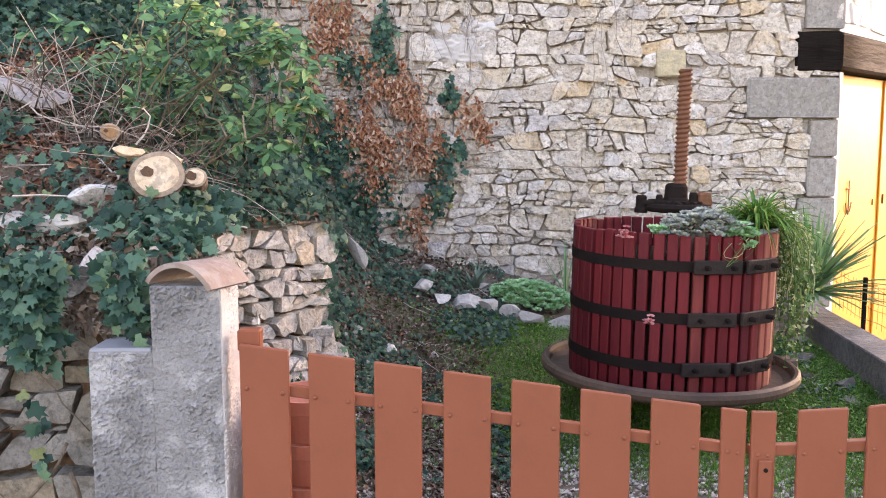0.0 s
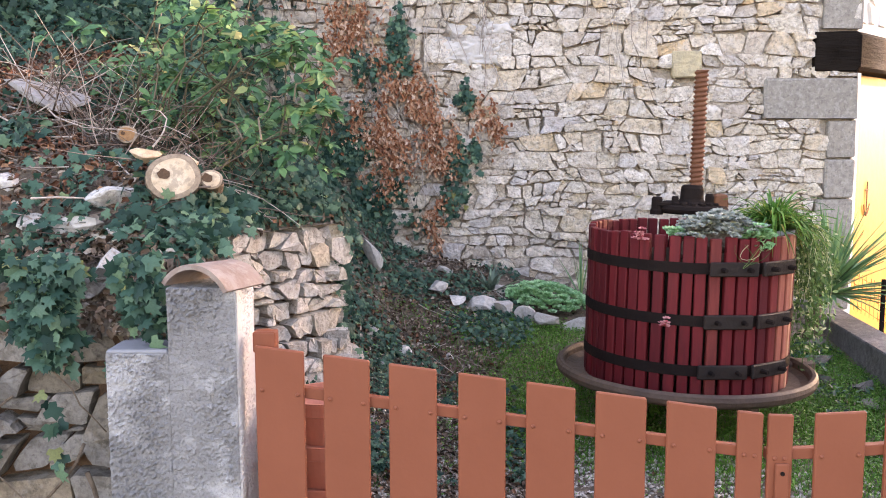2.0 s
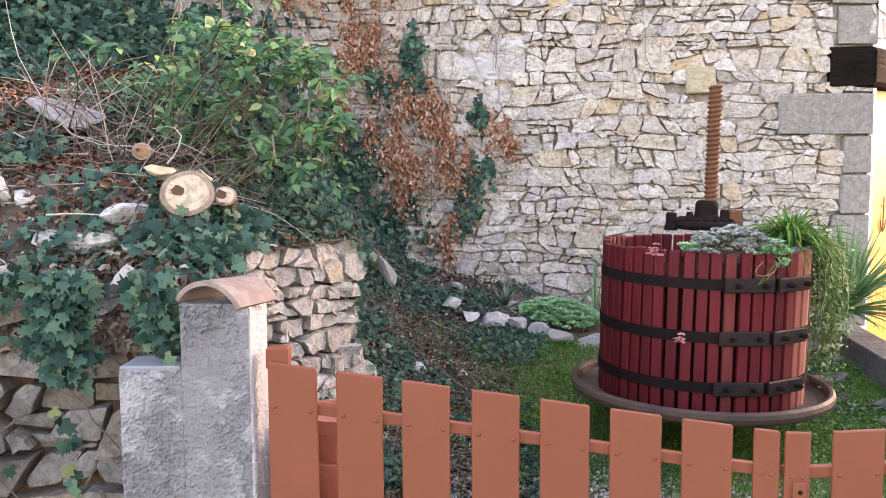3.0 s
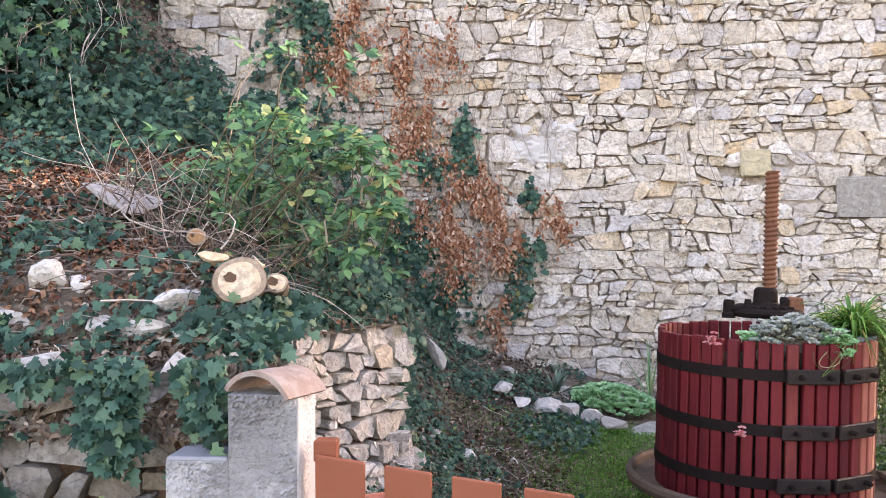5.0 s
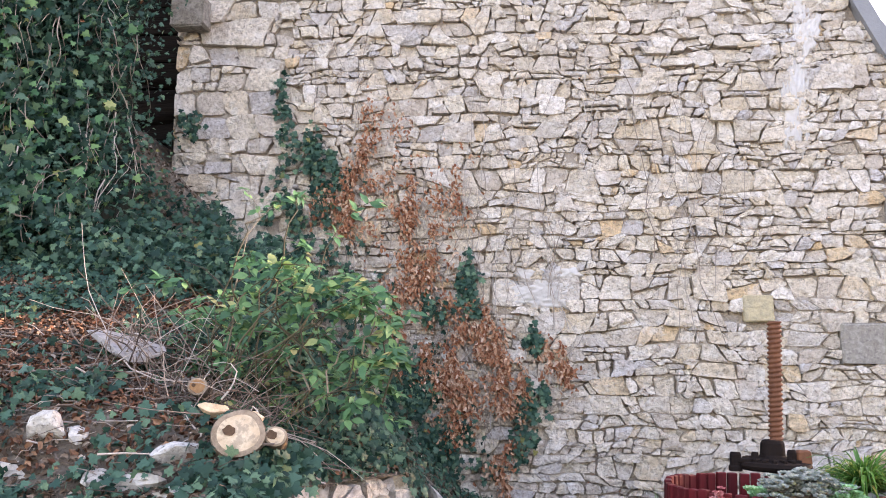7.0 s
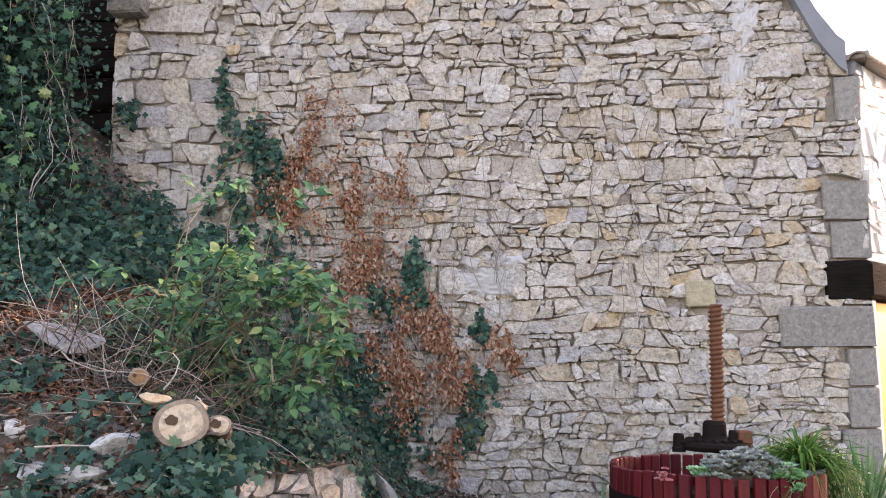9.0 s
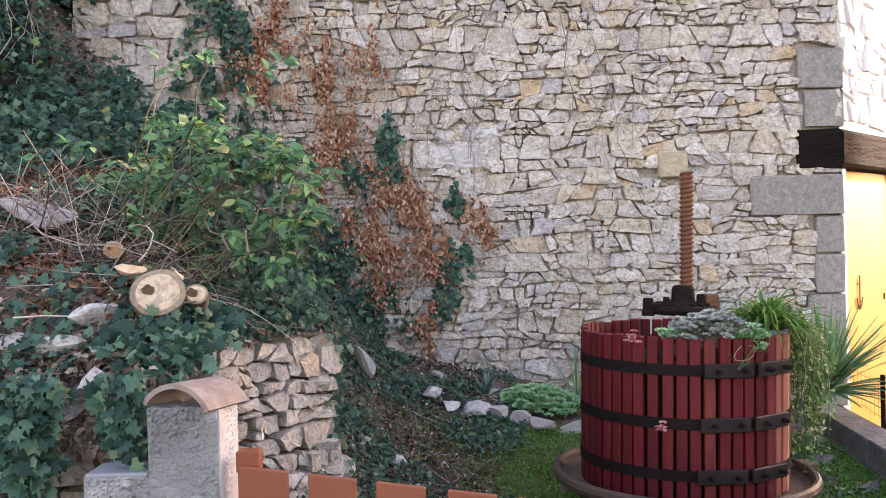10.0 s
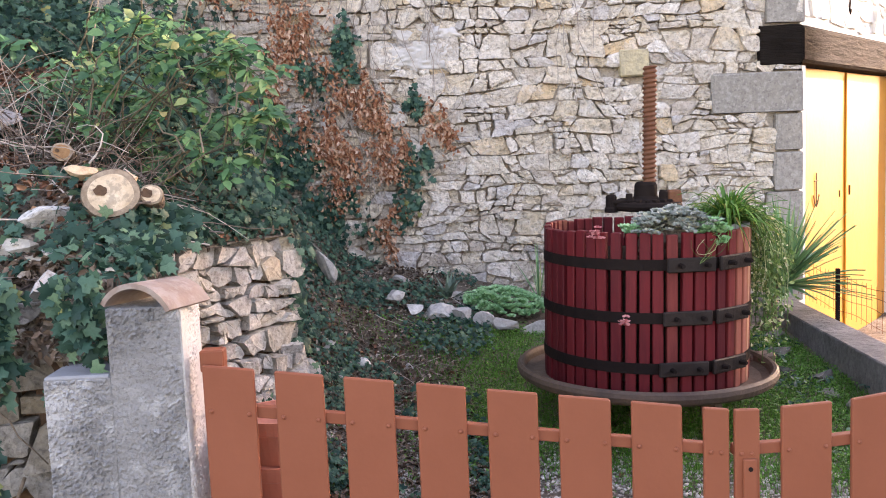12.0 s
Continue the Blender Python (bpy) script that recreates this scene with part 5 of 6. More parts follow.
tagged(add_mesh("fallen_twigs", v, f, TWIG), "thin dry twigs strewn over the slope", "twigs", kind="stuff")
# climbing roots on the dry-stone wall
for k in range(14):
    x0, z0 = rng.uniform(-2.2, -1.1), rng.uniform(0.35, 1.05)
    tt = np.linspace(0, 1, 12)
    path = np.stack([x0 + np.cumsum(np.cumsum(rng.normal(0.0, 0.014, 12))) + rng.normal(0, 0.2) * tt, 2.8 - 0.03 * rng.random() - 0.012 * rng.random(12), z0 + 0.15 - rng.uniform(0.35, 0.75) * tt], -1)
    v, f = tube_arrays(path, np.linspace(rng.uniform(0.004, 0.009), 0.002, 12), 7)
    tagged(add_mesh("ivy_stem", v, f, BARK, smooth=True), "thick bare ivy stem on the dry-stone wall", "ivy stem", "ivy stems")


def log(at, r, length, heading, tilt, label, hole=0.3, cut=None):
    """A sawn log: bark cylinder, pale cut face with a rotten heart. Its cut face looks along heading (degrees, 0 = -y)."""
    lg = thing("log", label, "log", at, "cut logs")
    m = Matrix.Rotation(radians(heading), 4, "Z") @ Matrix.Rotation(radians(tilt), 4, "X")
    n = 26
    prof = np.array([1 + 0.09 * noise.noise((math.cos(t) * 1.3, math.sin(t) * 1.3, r * 40)) for t in np.arange(n) * 2 * np.pi / n])
    an = np.arange(n) * 2 * np.pi / n

    def ring(k, yy):
        return [(k * r * p * 1.06 * math.cos(t), yy, k * r * p * 0.95 * math.sin(t)) for p, t in zip(prof, an)]
    v = ring(0.97, 0.0) + ring(1.0, 0.012) + ring(1.03, length * 0.5) + ring(0.98, length)
    f = [(q * n + k, q * n + (k + 1) % n, (q + 1) * n + (k + 1) % n, (q + 1) * n + k) for q in range(3) for k in range(n)] + [tuple(range(3 * n, 4 * n))]
    ob = add_mesh("bark", v, f, BARK, lg)
    ob.matrix_basis = m
    v = ring(0.76, -0.005) + ring(0.5, -0.006) + ring(0.2, -0.006)
    f = [(q * n + k, (q + 1) * n + k, (q + 1) * n + (k + 1) % n, q * n + (k + 1) % n) for q in range(2) for k in range(n)] + [tuple(range(2 * n, 3 * n))]
    ob = add_mesh("cut_face", v, f, cut or CUT, lg, "sawn end grain")
    ob.matrix_basis = m
    v = ring(0.96, -0.002) + ring(0.76, -0.005)
    ob = add_mesh("weathered_ring", v, [(k, n + k, n + (k + 1) % n, (k + 1) % n) for k in range(n)], SAP, lg, "grey-brown weathered sapwood ring")
    ob.matrix_basis = m
    hv = [(x * hole - r * 0.35, -0.009, z * hole + r * 0.1) for x, _, z in ring(1.0, 0)[::2]]
    hv = [(q[0] + (q[0] + r * 0.35) * 0.16 * math.sin(k * 2.3), q[1], q[2] + (q[2] - r * 0.1) * 0.16 * math.cos(k * 1.7)) for k, q in enumerate(hv)]
    ob = add_mesh("heart", hv, [tuple(range(len(hv)))], ROT, lg, "dark rotten heart")
    ob.matrix_basis = m
    return lg


log((-1.01, 3.25, 1.421), 0.093, 0.3, 16, -14, "thick sawn log with a rotten heart lying on the bank", 0.22)
log((-0.888, 3.3, 1.409), 0.04, 0.2, 14, -16, "thin hollow sawn log lying beside a thick one", 0.45)
log((-1.35, 3.75, 1.575), 0.04, 0.25, 12, -10, "short orange-brown sawn stub among the twigs", 0.2, RUSTWOOD)
for at, sz, turn in (((-1.165, 3.43, 1.49), (0.1, 0.06, 0.045), 0.25), ((-1.01, 3.43, 1.475), (0.055, 0.05, 0.04), 0.2)):
    bm = rocky([q * 0.58 for q in sz], rng, 10)
    bm.transform(Matrix.Translation(at) @ Matrix.Rotation(turn, 4, "Z") @ Matrix.Rotation(0.3, 4, "X"))
    tagged(part("split_wood", bm, SPLIT), "pale piece of split wood on the log pile", "firewood", "split wood")

# a thick root snaking over the lip of the bank
tt = np.linspace(0, 1, 40)
bends = [0, 0.3, 0.55, 0.8, 1]
root = np.stack([np.interp(tt, bends, [-1.86, -1.77, -1.59, -1.45, -1.34]), np.interp(tt, bends, [3.1, 3.28, 3.28, 3.2, 3.08]), np.interp(tt, bends, [1.18, 1.32, 1.29, 1.22, 1.15])], -1) + 0.012 * np.stack([np.sin(tt * 17), np.sin(tt * 11), np.sin(tt * 14)], -1)
root[1:-1] = (root[:-2] + root[1:-1] + root[2:]) / 3
v, f = tube_arrays(root, np.interp(tt, [0, 0.7, 1], [0.014, 0.024, 0.016]), 9)
tagged(add_mesh("root", v, f, BARK, smooth=True), "thick grey-brown root snaking over the bank", "root")

# slab and loose rocks
rng = np.random.default_rng(8)
slab = rocky((0.23, 0.1, 0.028), rng, 7)
slab.transform(Matrix.Translation((-1.73, 3.95, 1.735)) @ Matrix.Rotation(radians(-12), 4, "Z") @ Matrix.Rotation(radians(15), 4, "Y") @ Matrix.Rotation(radians(8), 4, "X"))
tagged(part("stone_slab", slab, SLAB), "pale flat stone slab lying on the bank", "rock")
for at, s in (((-2.08, 3.75, 1.58), (0.09, 0.07, 0.06)), ((-1.65, 3.4, 1.36), (0.11, 0.08, 0.055)), ((-1.16, 3.12, 1.22), (0.055, 0.045, 0.04)), ((-1.6, 3.62, 1.45), (0.06, 0.05, 0.05)),
              ((-1.35, 3.2, 1.26), (0.1, 0.07, 0.05)), ((-1.9, 3.25, 1.28), (0.12, 0.08, 0.06)), ((-2.3, 3.2, 1.3), (0.11, 0.09, 0.07)), ((-1.75, 3.55, 1.43), (0.07, 0.05, 0.04)), ((-2.35, 3.6, 1.5), (0.08, 0.06, 0.05)), ((-1.45, 3.45, 1.37), (0.05, 0.04, 0.035)), ((-2.0, 4.3, 1.75), (0.06, 0.05, 0.04))):
    rock_at(at, s, rng.uniform(0, 3), "loose pale stone half buried on the bank", rng, group="stones on the bank")

for x, y, s in ((-1.12, 3.0, 0.09), (-1.38, 2.97, 0.1), (-1.62, 3.02, 0.08), (-1.9, 2.98, 0.11), (-2.15, 3.02, 0.09), (-1.5, 3.2, 0.07), (-1.75, 3.35, 0.09), (-1.25, 3.3, 0.075), (-2.05, 3.3, 0.08), (-1.2, 3.12, 0.06), (-2.4, 3.0, 0.1)):
    rock_at((x, y, float(terrace_z(x, y)) + s * 0.2), (s, s * 0.75, s * 0.6), rng.uniform(0, 3), "weathered stone showing through the ivy on the bank", rng, group="stones on the bank", material=DRY_STONE)

# ---- garden ----
rng = np.random.default_rng(17)
for x, y, s, d in ((0.165, 6.22, (0.115, 0.07, 0.055), 0.1), (0.335, 6.2, (0.07, 0.06, 0.065), 0.5), (0.455, 6.15, (0.065, 0.05, 0.05), 0.2), (0.61, 6.12, (0.1, 0.06, 0.05), -0.1), (0.82, 6.12, (0.11, 0.06, 0.045), 0.0),
                   (1.05, 6.15, (0.1, 0.06, 0.05), 0.3), (0.0, 6.28, (0.08, 0.06, 0.04), 0.7), (-0.14, 6.4, (0.07, 0.06, 0.05), 0.2)):
    rock_at((x, y, float(garden_z(x, y)) + 0.045), s, d, "pale edging stone of the flower bed", rng, group="edging stones")
leaning = rocky((0.05, 0.04, 0.12), rng, 7)
leaning.transform(Matrix.Translation((-0.563, 6.3, 0.75)) @ Matrix.Rotation(radians(-35), 4, "Y"))
tagged(part("rock", leaning, ROCK), "long pale stone leaning on the ivy slope", "rock")
for x, y, s in ((-0.52, 5.55, 0.05), (-0.34, 5.5, 0.06), (-0.33, 5.05, 0.045), (-0.62, 4.95, 0.1), (-0.1, 6.75, 0.06), (0.32, 6.6, 0.05), (-0.2, 5.3, 0.03), (-0.45, 5.2, 0.035), (-0.05, 5.6, 0.03)):
    rock_at((x, y, float(garden_z(x, y)) + s * 0.4), (s, s * 0.8, s * 0.65), rng.uniform(0, 3), "small white stone on the ground", rng, group="small stones")
for x, y, s in ((2.3, 5.7, 0.1), (2.2, 5.35, 0.07), (2.36, 5.2, 0.085), (2.36, 4.7, 0.08), (2.3, 4.95, 0.06), (2.38, 6.05, 0.08), (2.3, 4.45, 0.07)):
    rock_at((x, y, float(garden_z(x, y)) + s * 0.25), (s, s * 0.8, s * 0.5), rng.uniform(0, 3), "grey stone lying beside the low wall", rng, group="stones by the low wall", material=DARK_ROCK)

n = 70000
x, y = rng.uniform(-0.9, 2.5, n), rng.uniform(3.0, 6.15, n)
m1 = field(x, y, 1.5, 12.2) + 0.4 * field(x, y, 5, 2.2)
want = smooth(-0.15, 0.75, x) * smooth(4.0, 4.9, y + 0.35 * x) * 1.35 + 0.6 * m1 * smooth(3.6, 4.4, y)
keep = rng.random(n) < np.clip(want, 0.02, 1)
p, nn = on_ground(garden_z, x[keep], y[keep], np.zeros(keep.sum()))
k = len(p)
up = np.stack([rng.normal(0, 0.45, k), rng.normal(0, 0.45, k), np.ones(k)], -1)
tagged(leaves("grass", p, rng.normal(0, 1, (k, 3)) * np.array([1, 1, 0.2]), up, rng.uniform(0.025, 0.06, k), BLADE_SHAPE, GRASS), "short green grass round the press", "grass", kind="stuff")
n = 70000
x, y = rng.uniform(-0.8, 2.5, n), rng.uniform(3.3, 6.2, n)
m1 = field(x, y, 1.9, 7.2)
keep = rng.random(n) < np.clip(1.0 * smooth(-0.25, 0.75, x) * smooth(4.0, 4.9, y + 0.3 * x) + 0.7 * m1 * smooth(3.6, 4.4, y), 0.03, 1)
p, nn = on_ground(garden_z, x[keep], y[keep], rng.uniform(0.005, 0.045, keep.sum()))
k = len(p)
tagged(leaves("clover", p, nn + rng.normal(0, 0.35, (k, 3)), rng.normal(0, 1, (k, 3)), rng.uniform(0.012, 0.026, k), OVAL_SHAPE, GRASS), "low clover and weeds in the grass", "weeds", kind="stuff")
n = 22000
x, y = rng.uniform(-0.9, 2.1, n), rng.uniform(2.9, 5.2, n)
keep = rng.random(n) < np.clip(1.1 - 0.85 * smooth(4.0, 4.9, y) - 0.4 * smooth(0.9, 1.9, x), 0, 1)
p, nn = on_ground(garden_z, x[keep], y[keep], np.full(keep.sum(), 0.002))
OCTA = ([(0.5, 0, 0.1), (0.1, 0.45, 0.0), (-0.5, 0.1, 0.05), (-0.05, -0.5, 0.1), (0.05, 0, 0.4), (0, 0, -0.2)], [(0, 1, 4), (1, 2, 4), (2, 3, 4), (3, 0, 4), (1, 0, 5), (2, 1, 5), (3, 2, 5), (0, 3, 5)])
k = len(p)
tagged(leaves("gravel", p, nn + rng.normal(0, 0.2, (k, 3)), rng.normal(0, 1, (k, 3)), rng.uniform(0.008, 0.032, k), OCTA, PEBBLE), "grey gravel and chippings inside the gate", "gravel", kind="stuff")
n = 5000
x, y = rng.uniform(-0.9, 1.2, n), rng.uniform(3.2, 7.1, n)
p, nn = on_ground(garden_z, x, y, rng.uniform(0, 0.02, n))
tagged(leaves("garden_litter", p, nn + rng.normal(0, 0.4, (n, 3)), rng.normal(0, 1, (n, 3)), rng.uniform(0.008, 0.024, n), CURL_SHAPE, LITTER), "dry brown leaves scattered over the garden", "leaf litter", kind="stuff")


def rosettes(name, centres, size, petals, material, parent, rng, rise=0.5):
    """Succulent rosettes: rings of pointed leaves."""
    ps, ns, al, sz = [], [], [], []
    for c in centres:
        s = size * rng.uniform(0.7, 1.25)
        lean = rng.normal(0, 0.25, 2)
        axis = unit(np.array([lean[0], lean[1] - 0.7, 1.0]))
        for q in range(petals):
            a = q * 2.4 + rng.uniform(-0.2, 0.2)
            lift = rise + 0.9 * q / petals
            d = unit(np.array([math.cos(a), math.sin(a), 0]) + axis * lift)
            ps.append(c)
            al.append(d)
            ns.append(unit(axis - d * (axis @ d)))
            sz.append(s * (1.1 - 0.5 * q / petals))
    return leaves(name, np.array(ps), np.array(ns), np.array(al), np.array(sz), PETAL_SHAPE, material, parent)


def straps(name, centre, count, length, width, arch, material, parent, rng, spread=1.0, upright=0.4, bias=(0, 0)):
    """A tuft of long arching strap leaves, folded along the middle."""
    chunks = []
    for q in range(count):
        a = rng.uniform(0, 2 * math.pi)
        el = rng.uniform(upright, 1.45)
        L = length * rng.uniform(0.6, 1.1)
        w = width * rng.uniform(0.7, 1.1)
        d = np.array([math.cos(a) * math.cos(el) * spread + bias[0], math.sin(a) * math.cos(el) * spread + bias[1], math.sin(el)])
        sidew = unit(np.array([-math.sin(a), math.cos(a), 0]))
        tt = np.linspace(0, 1, 7)
        mid = np.asarray(centre) + d[None] * L * tt[:, None] + np.array([0, 0, -1.0]) * (arch * rng.uniform(0.5, 1.4) * L * tt ** 2.2)[:, None]
        half = w * 0.5 * np.clip(np.minimum(0.5 + 2 * tt, (1 - tt) * 1.8), 0.03, 1)
        up = np.array([0, 0, 1.0]) * w * 0.18
        v = np.concatenate([mid - sidew * half[:, None] + up, mid, mid + sidew * half[:, None] + up])
        f = []
        for i in range(6):
            f += [(i, 7 + i, 8 + i, i + 1), (7 + i, 14 + i, 15 + i, 8 + i)]
        chunks.append((v, f))
    v, f = joined(chunks)
    return add_mesh(name, v, f, material, parent)


sedum = thing("sedum_patch", "bright green carpet of succulent rosettes in the bed", "succulent", (0, 0, 0))
c = []
for k in range(230):
    a, r = rng.uniform(0, 2 * math.pi), math.sqrt(rng.random())
    x, y = 0.66 + 0.29 * r * math.cos(a), 6.45 + 0.22 * r * math.sin(a)
    c.append(np.array([x, y, float(garden_z(x, y)) + 0.05 + 0.1 * (1 - r * r)]))
rosettes("rosette_mat", c, 0.042, 15, SEDUM, sedum, rng, 0.35)
agave = thing("agave", "small blue-grey agave behind the edging stones", "agave", (0, 0, 0))
straps("leaves", (0.25, 6.62, 0.42), 26, 0.3, 0.04, 0.15, BLUEGREEN, agave, rng, upright=0.15)
for cx, cy, mtl, L in ((0.05, 6.0, BLUEGREEN, 0.1), (0.02, 6.35, IVY, 0.12), (0.5, 3.6, BLUEGREEN, 0.14), (0.95, 3.55, GRASS, 0.13), (1.25, 3.5, GRASS, 0.12), (-0.15, 5.75, BLUEGREEN, 0.12)):
    weed = thing("weed", "low green weed tuft growing in the gravel", "weed", (0, 0, 0), "weeds")
    straps("leaves", (cx, cy, float(garden_z(cx, cy))), 16, L, 0.02, 0.4, mtl, weed, rng, upright=0.2)
spike = thing("spiky_plant", "thin-leaved dark plant behind the press", "plant", (0, 0, 0))
straps("leaves", (0.93, 6.75, 0.36), 14, 0.5, 0.014, 0.1, YUCCA, spike, rng, upright=0.7)

# ---- planting in the press ----
# soil also runs down as a dark lining so the stave gaps look shaded
disc = tagged(part("soil", bm_lathe([(0.01, 0.38), (0.478, 0.38), (0.478, 0.93), (0.3, 0.95), (0.01, 0.955)], 40), SOIL_SHADE), "potting soil filling the press basket, near-black to shade the stave gaps", "soil")
disc.matrix_world = PM
silver = thing("silver_succulent", "silver-grey succulent rosettes spilling over the staves", "succulent", (0, 0, 0))
c = []
for k in range(230):
    u = rng.random()
    x = 1.08 + 0.37 * u + rng.normal(0, 0.02)
    c.append(np.array([x, 4.36 + rng.normal(0, 0.06) + 0.08 * abs(u - 0.5), 1.05 + 0.1 * math.sin(math.pi * (0.12 + 0.8 * u)) * rng.random() + 0.02]))
c = [q + np.array([0, -0.02, 0.025]) for q in c]
rosettes("rosette_mat", c, 0.031, 13, SILVER, silver, rng, 0.25)
v, f = tube_arrays([(1.06, 4.4, 1.0), (1.2, 4.38, 1.06), (1.35, 4.38, 1.06), (1.48, 4.42, 1.0)], [0.03, 0.06, 0.06, 0.03], 10)
add_mesh("mound", v, f, EARTH, silver)
greenish = thing("green_succulent", "pale green succulent hanging over the basket's edge", "succulent", (0, 0, 0))
c = [np.array([1.0 + 0.09 * rng.random() + 0.02, 4.33 + 0.06 * rng.random(), 1.07 + 0.05 * rng.random()]) for _ in range(26)] + \
    [np.array([1.36 + 0.12 * rng.random(), 4.27 + 0.05 * rng.random(), 1.02 + 0.12 * rng.random()]) for _ in range(36)]
rosettes("rosette_mat", c[:26], 0.035, 12, SEDUM, greenish, rng, 0.2)
rosettes("rosette_mat", c[26:], 0.035, 12, SEDUM, greenish, rng, 0.2)
chunks = []
for k in range(4):
    x0 = 1.32 + 0.035 * k + rng.normal(0, 0.01)
    tt = np.linspace(0, 1, 9)
    chunks.append(tube_arrays(np.stack([x0 + 0.05 * np.sin(tt * 5 + k), 4.22 - 0.01 * tt, 1.06 - rng.uniform(0.06, 0.13) * np.sin(tt * math.pi)], -1), 0.0013, 4))
v, f = joined(chunks)
tagged(add_mesh("runners", v, f, TRAIL, greenish), kind="stuff")
tuft = thing("strap_leaf_plant", "bright green arching strap-leaved plant in the press", "plant", (0, 0, 0))
straps("leaves", (1.57, 4.52, 1.09), 170, 0.46, 0.017, 0.95, STRAP, tuft, rng, spread=1.0, upright=0.75)
straps("outer_leaves", (1.57, 4.52, 1.09), 130, 0.32, 0.017, 0.6, STRAP, tuft, rng, spread=1.1, upright=0.3)
pot = tagged(part("pot", bm_lathe([(0.06, 0.95), (0.09, 0.96), (0.105, 1.1), (0.1, 1.1), (0.085, 1.07), (0.01, 1.07)], 24), CEMENT, smooth=True), "pale grey plant pot inside the press", "pot")
pot.location = (1.58, 4.55, 0.0)
vine = thing("trailing_plant", "pale green trailing plant hanging down beside the press", "plant", (0, 0, 0))
lp, la, chunks = [], [], []
for k in range(120):
    a = rng.uniform(-0.62, 0.75)
    r0 = 0.5 + rng.uniform(0.0, 0.08)
    L = rng.uniform(0.25, 0.78) * (1.0 if a > -0.2 else 0.6)
    tt = np.linspace(0, 1, 12)
    out = 0.05 + 0.1 * rng.random() if a > -0.2 else 0.035
    path = np.stack([1.213 + (r0 + (out + 0.06) * np.sin(tt * 1.9)) * math.cos(a), 4.75 + (r0 + out * np.sin(tt * 1.9)) * math.sin(a), 1.13 - L * tt ** 1.2 + 0.05 * np.sin(tt * 3.14)], -1) + np.cumsum(rng.normal(0, 0.006, (12, 3)), 0)
    if rng.random() < 0.5 or a > -0.2:
        chunks.append(tube_arrays(path, 0.0018, 4))
        for q in range(int(42 * L / 0.5 * (1.0 if a > -0.2 else 0.22))):
            i = rng.integers(0, 12)
            lp.append(path[i] + rng.normal(0, 0.018, 3))
            la.append(np.array([rng.normal(0.3, 0.6), rng.normal(-0.3, 0.6), rng.normal(-0.5, 0.5)]))
v, f = joined(chunks)
tagged(add_mesh("strand_mass", v, f, TRAIL, vine), kind="stuff")
leaves("small_leaves", np.array(lp), rng.normal(0, 0.6, (len(lp), 3)) + np.array([0.3, -0.6, 0.4]), np.array(la), rng.uniform(0.016, 0.04, len(lp)), OVAL_SHAPE, TRAIL, vine)
for at in ((0.955, 4.145, 0.7), (0.875, 4.3, 1.1)):
    red = thing("red_succulent", "small coral-red succulent flower on the press", "succulent", (0, 0, 0), "coral flowers")
    rosettes("petals", [np.array(at) + rng.normal(0, 0.012, 3) for _ in range(9)], 0.02, 8, CORAL, red, rng, 0.1)

# ---- beside the low wall ----
yucca = thing("yucca", "yucca with stiff pointed green leaves beside the press", "yucca", (0, 0, 0))
v, f = tube_arrays([(2.42, 6.2, 0.15), (2.45, 6.2, 0.35), (2.46, 6.2, 0.5)], [0.05, 0.045, 0.04], 10)
add_mesh("trunk", v, f, BARK, yucca, "short shaggy trunk")
straps("leaves", (2.5, 6.1, 0.5), 120, 0.55, 0.045, 0.14, YUCCA, yucca, rng, upright=-0.1)
straps("inner_leaves", (2.5, 6.1, 0.55), 70, 0.58, 0.045, 0.03, YUCCA, yucca, rng, upright=0.6)
n = 2600
x, y = rng.uniform(1.9, 2.5, n), rng.uniform(4.2, 6.3, n)
p, nn = on_ground(garden_z, x, y, rng.uniform(0.0, 0.07, n))
keep = rng.random(n) < np.clip(0.35 + 1.4 * field(x, y, 3.0, 3.9), 0, 1)
tagged(leaves("border_weeds", p[keep], nn[keep] + rng.normal(0, 0.4, (keep.sum(), 3)), rng.normal(0, 1, (keep.sum(), 3)), rng.uniform(0.02, 0.05, keep.sum()), OVAL_SHAPE, IVY), "dark green weeds along the low wall", "weeds", kind="stuff")

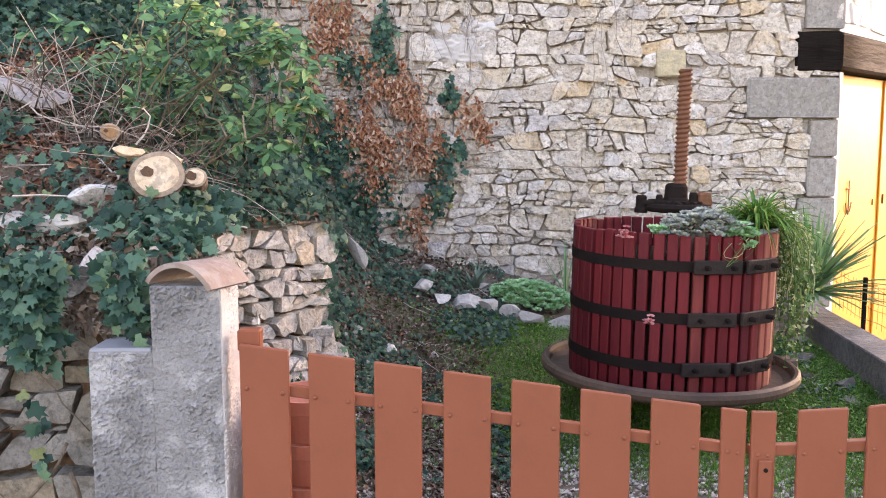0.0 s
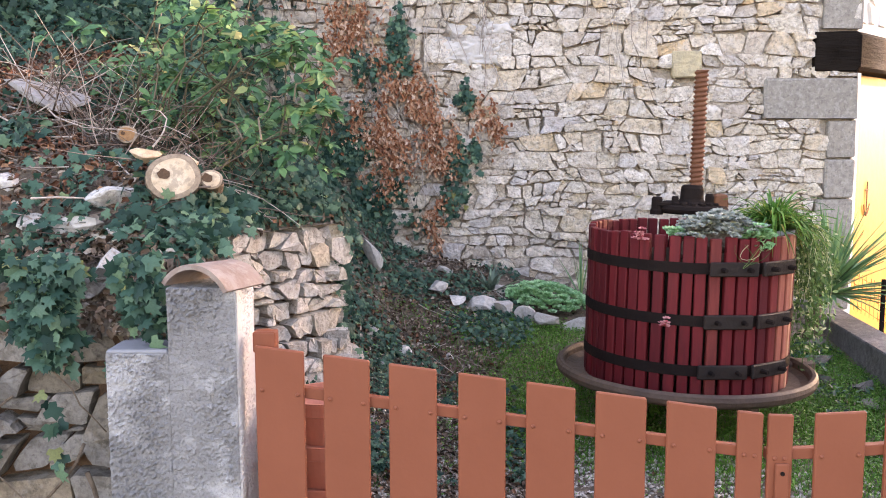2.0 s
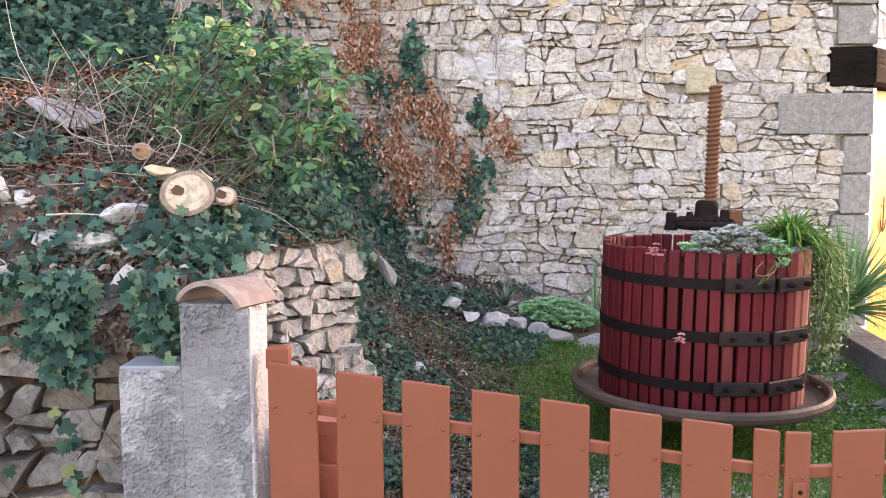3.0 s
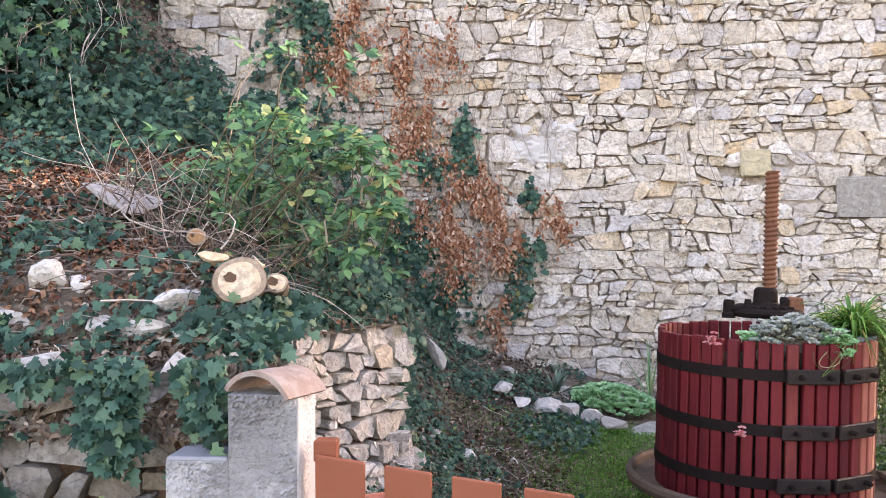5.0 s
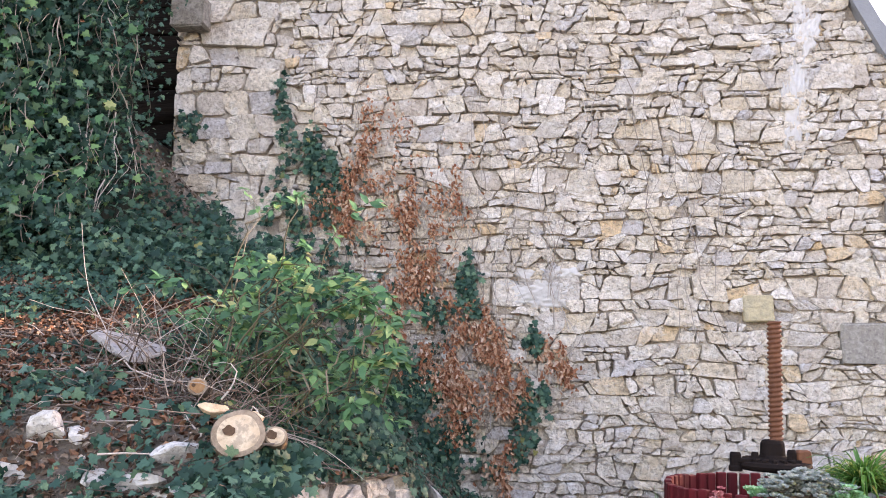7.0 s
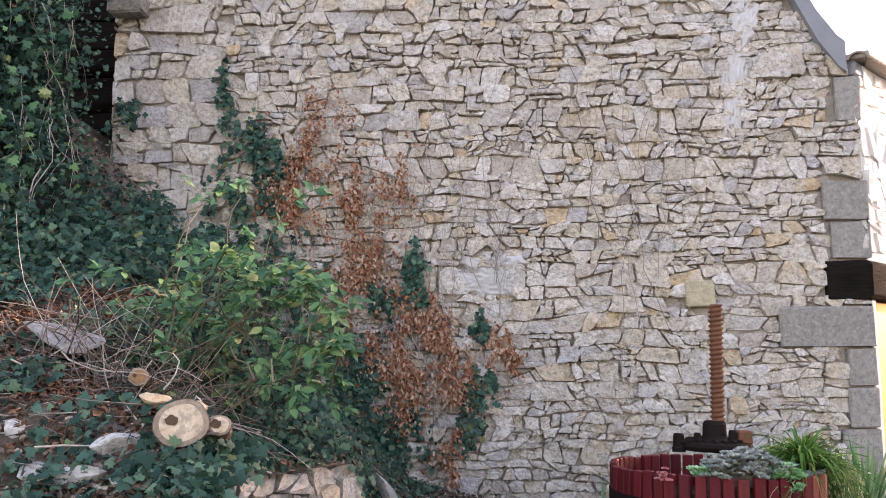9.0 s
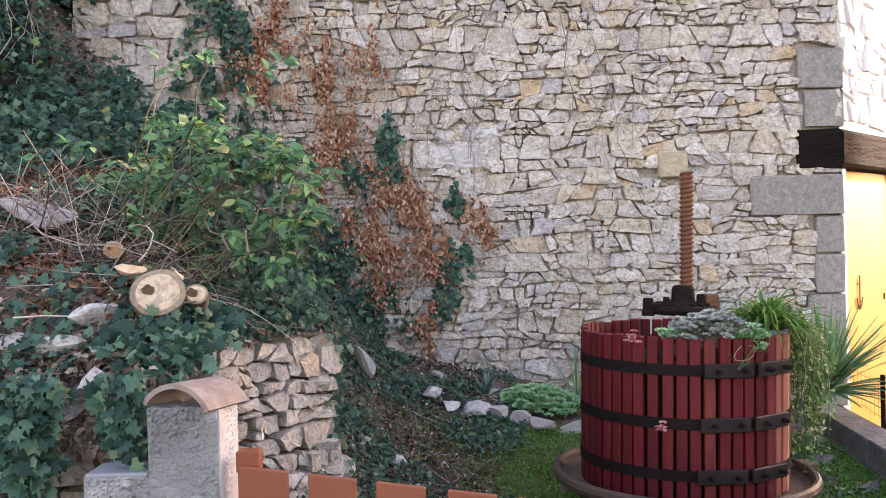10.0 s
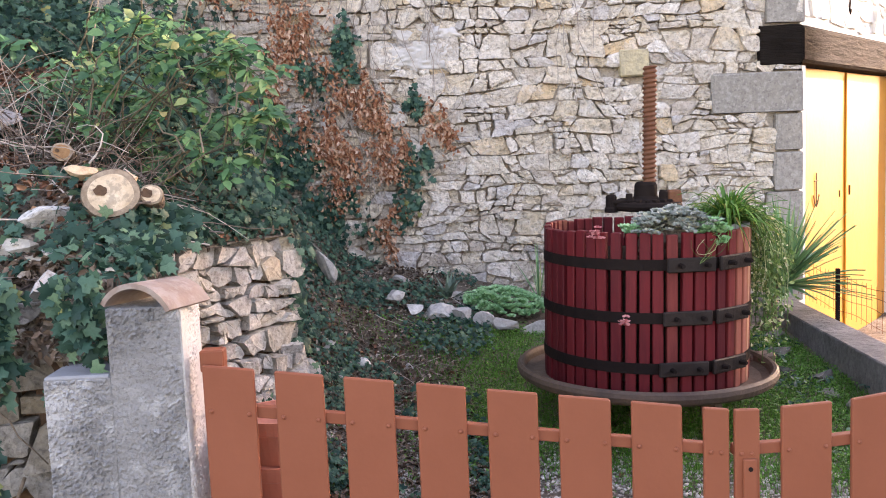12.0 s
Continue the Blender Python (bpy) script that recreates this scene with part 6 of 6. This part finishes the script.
fence = thing("wire_fence", "rusty wire mesh fence on the low wall", "fence", (0, 0, 0))
FX = lambda y: 2.72 + 0.075 * (y - 5.2) + 0.02
for y in (5.95, 4.6, 3.3):
    part("post", bm_box((FX(y) - 0.012, y - 0.012, 0.25), (FX(y) + 0.012, y + 0.012, 0.63), 0.002), IRON, fence, "dark iron angle post")
for z in (0.36, 0.45, 0.52, 0.58):
    v, f = tube_arrays([(FX(y), y, z + 0.01 * math.sin(y * 9 + z * 20)) for y in np.linspace(3.2, 6.7, 30)], 0.0016, 4)
    add_mesh("wire", v, f, RUST, fence)
chunks = []
for y in np.arange(3.25, 6.7, 0.075):
    chunks.append(tube_arrays([(FX(y), y, 0.33), (FX(y) + 0.004, y + 0.006, 0.47), (FX(y), y + rng.uniform(-0.01, 0.01), 0.6)], 0.0013, 4))
v, f = joined(chunks)
tagged(add_mesh("upright_wires", v, f, RUST, fence), kind="stuff")

# iron fittings on the door
u0, z0 = 0.72, 1.02
chunks = []
for pts3 in ([(u0, z0 + 0.16), (u0, z0 + 0.02), (u0, z0 - 0.12)], [(u0 - 0.05, z0 + 0.09), (u0, z0 + 0.09), (u0 + 0.05, z0 + 0.09)],
             [(u0 - 0.07, z0 - 0.03), (u0 - 0.04, z0 - 0.1), (u0, z0 - 0.13), (u0 + 0.04, z0 - 0.1), (u0 + 0.07, z0 - 0.03)]):
    chunks.append(tube_arrays([place_front(u, z, -0.1) for u, z in pts3], 0.0055, 6))
v, f = joined(chunks)
add_mesh("ornament", v, f, RUST, door, "dark rusty iron anchor-shaped ornament")
part("latch", front_box(1.368, 1.376, 0.93, 0.99, -0.11, -0.1, 0.002), RUST, door, "small dark latch")
part("handle", front_box(1.652, 1.66, 0.93, 1.02, -0.11, -0.095, 0.002), RUST, door, "small dark handle")

cable_path = [place_front(u, z, 0.03) for u, z in ((1.16, 3.2), (1.17, 2.9), (1.18, 2.62), (1.165, 2.56), (1.19, 2.53), (1.21, 2.57))]
v, f = tube_arrays(cable_path, 0.008, 6)
tagged(add_mesh("cable", v, f, IRON), "thin black cable hooked on the limewashed front", "cable")

# ---- clay pots behind the gate ----
for k in range(5):
    z0 = -0.02 + 0.145 * k
    pt = tagged(part("clay_pot", bm_lathe([(0.10, z0), (0.125, z0 + 0.1), (0.135, z0 + 0.105), (0.14, z0 + 0.15), (0.13, z0 + 0.15), (0.115, z0 + 0.1), (0.02, z0 + 0.02)], 32), REDPOT, smooth=False),
                "red clay flowerpot in a stack behind the gate", "flowerpot", "stacked pots")
    pt.location = (-0.45 + 0.004 * k, 2.96, 0.0)
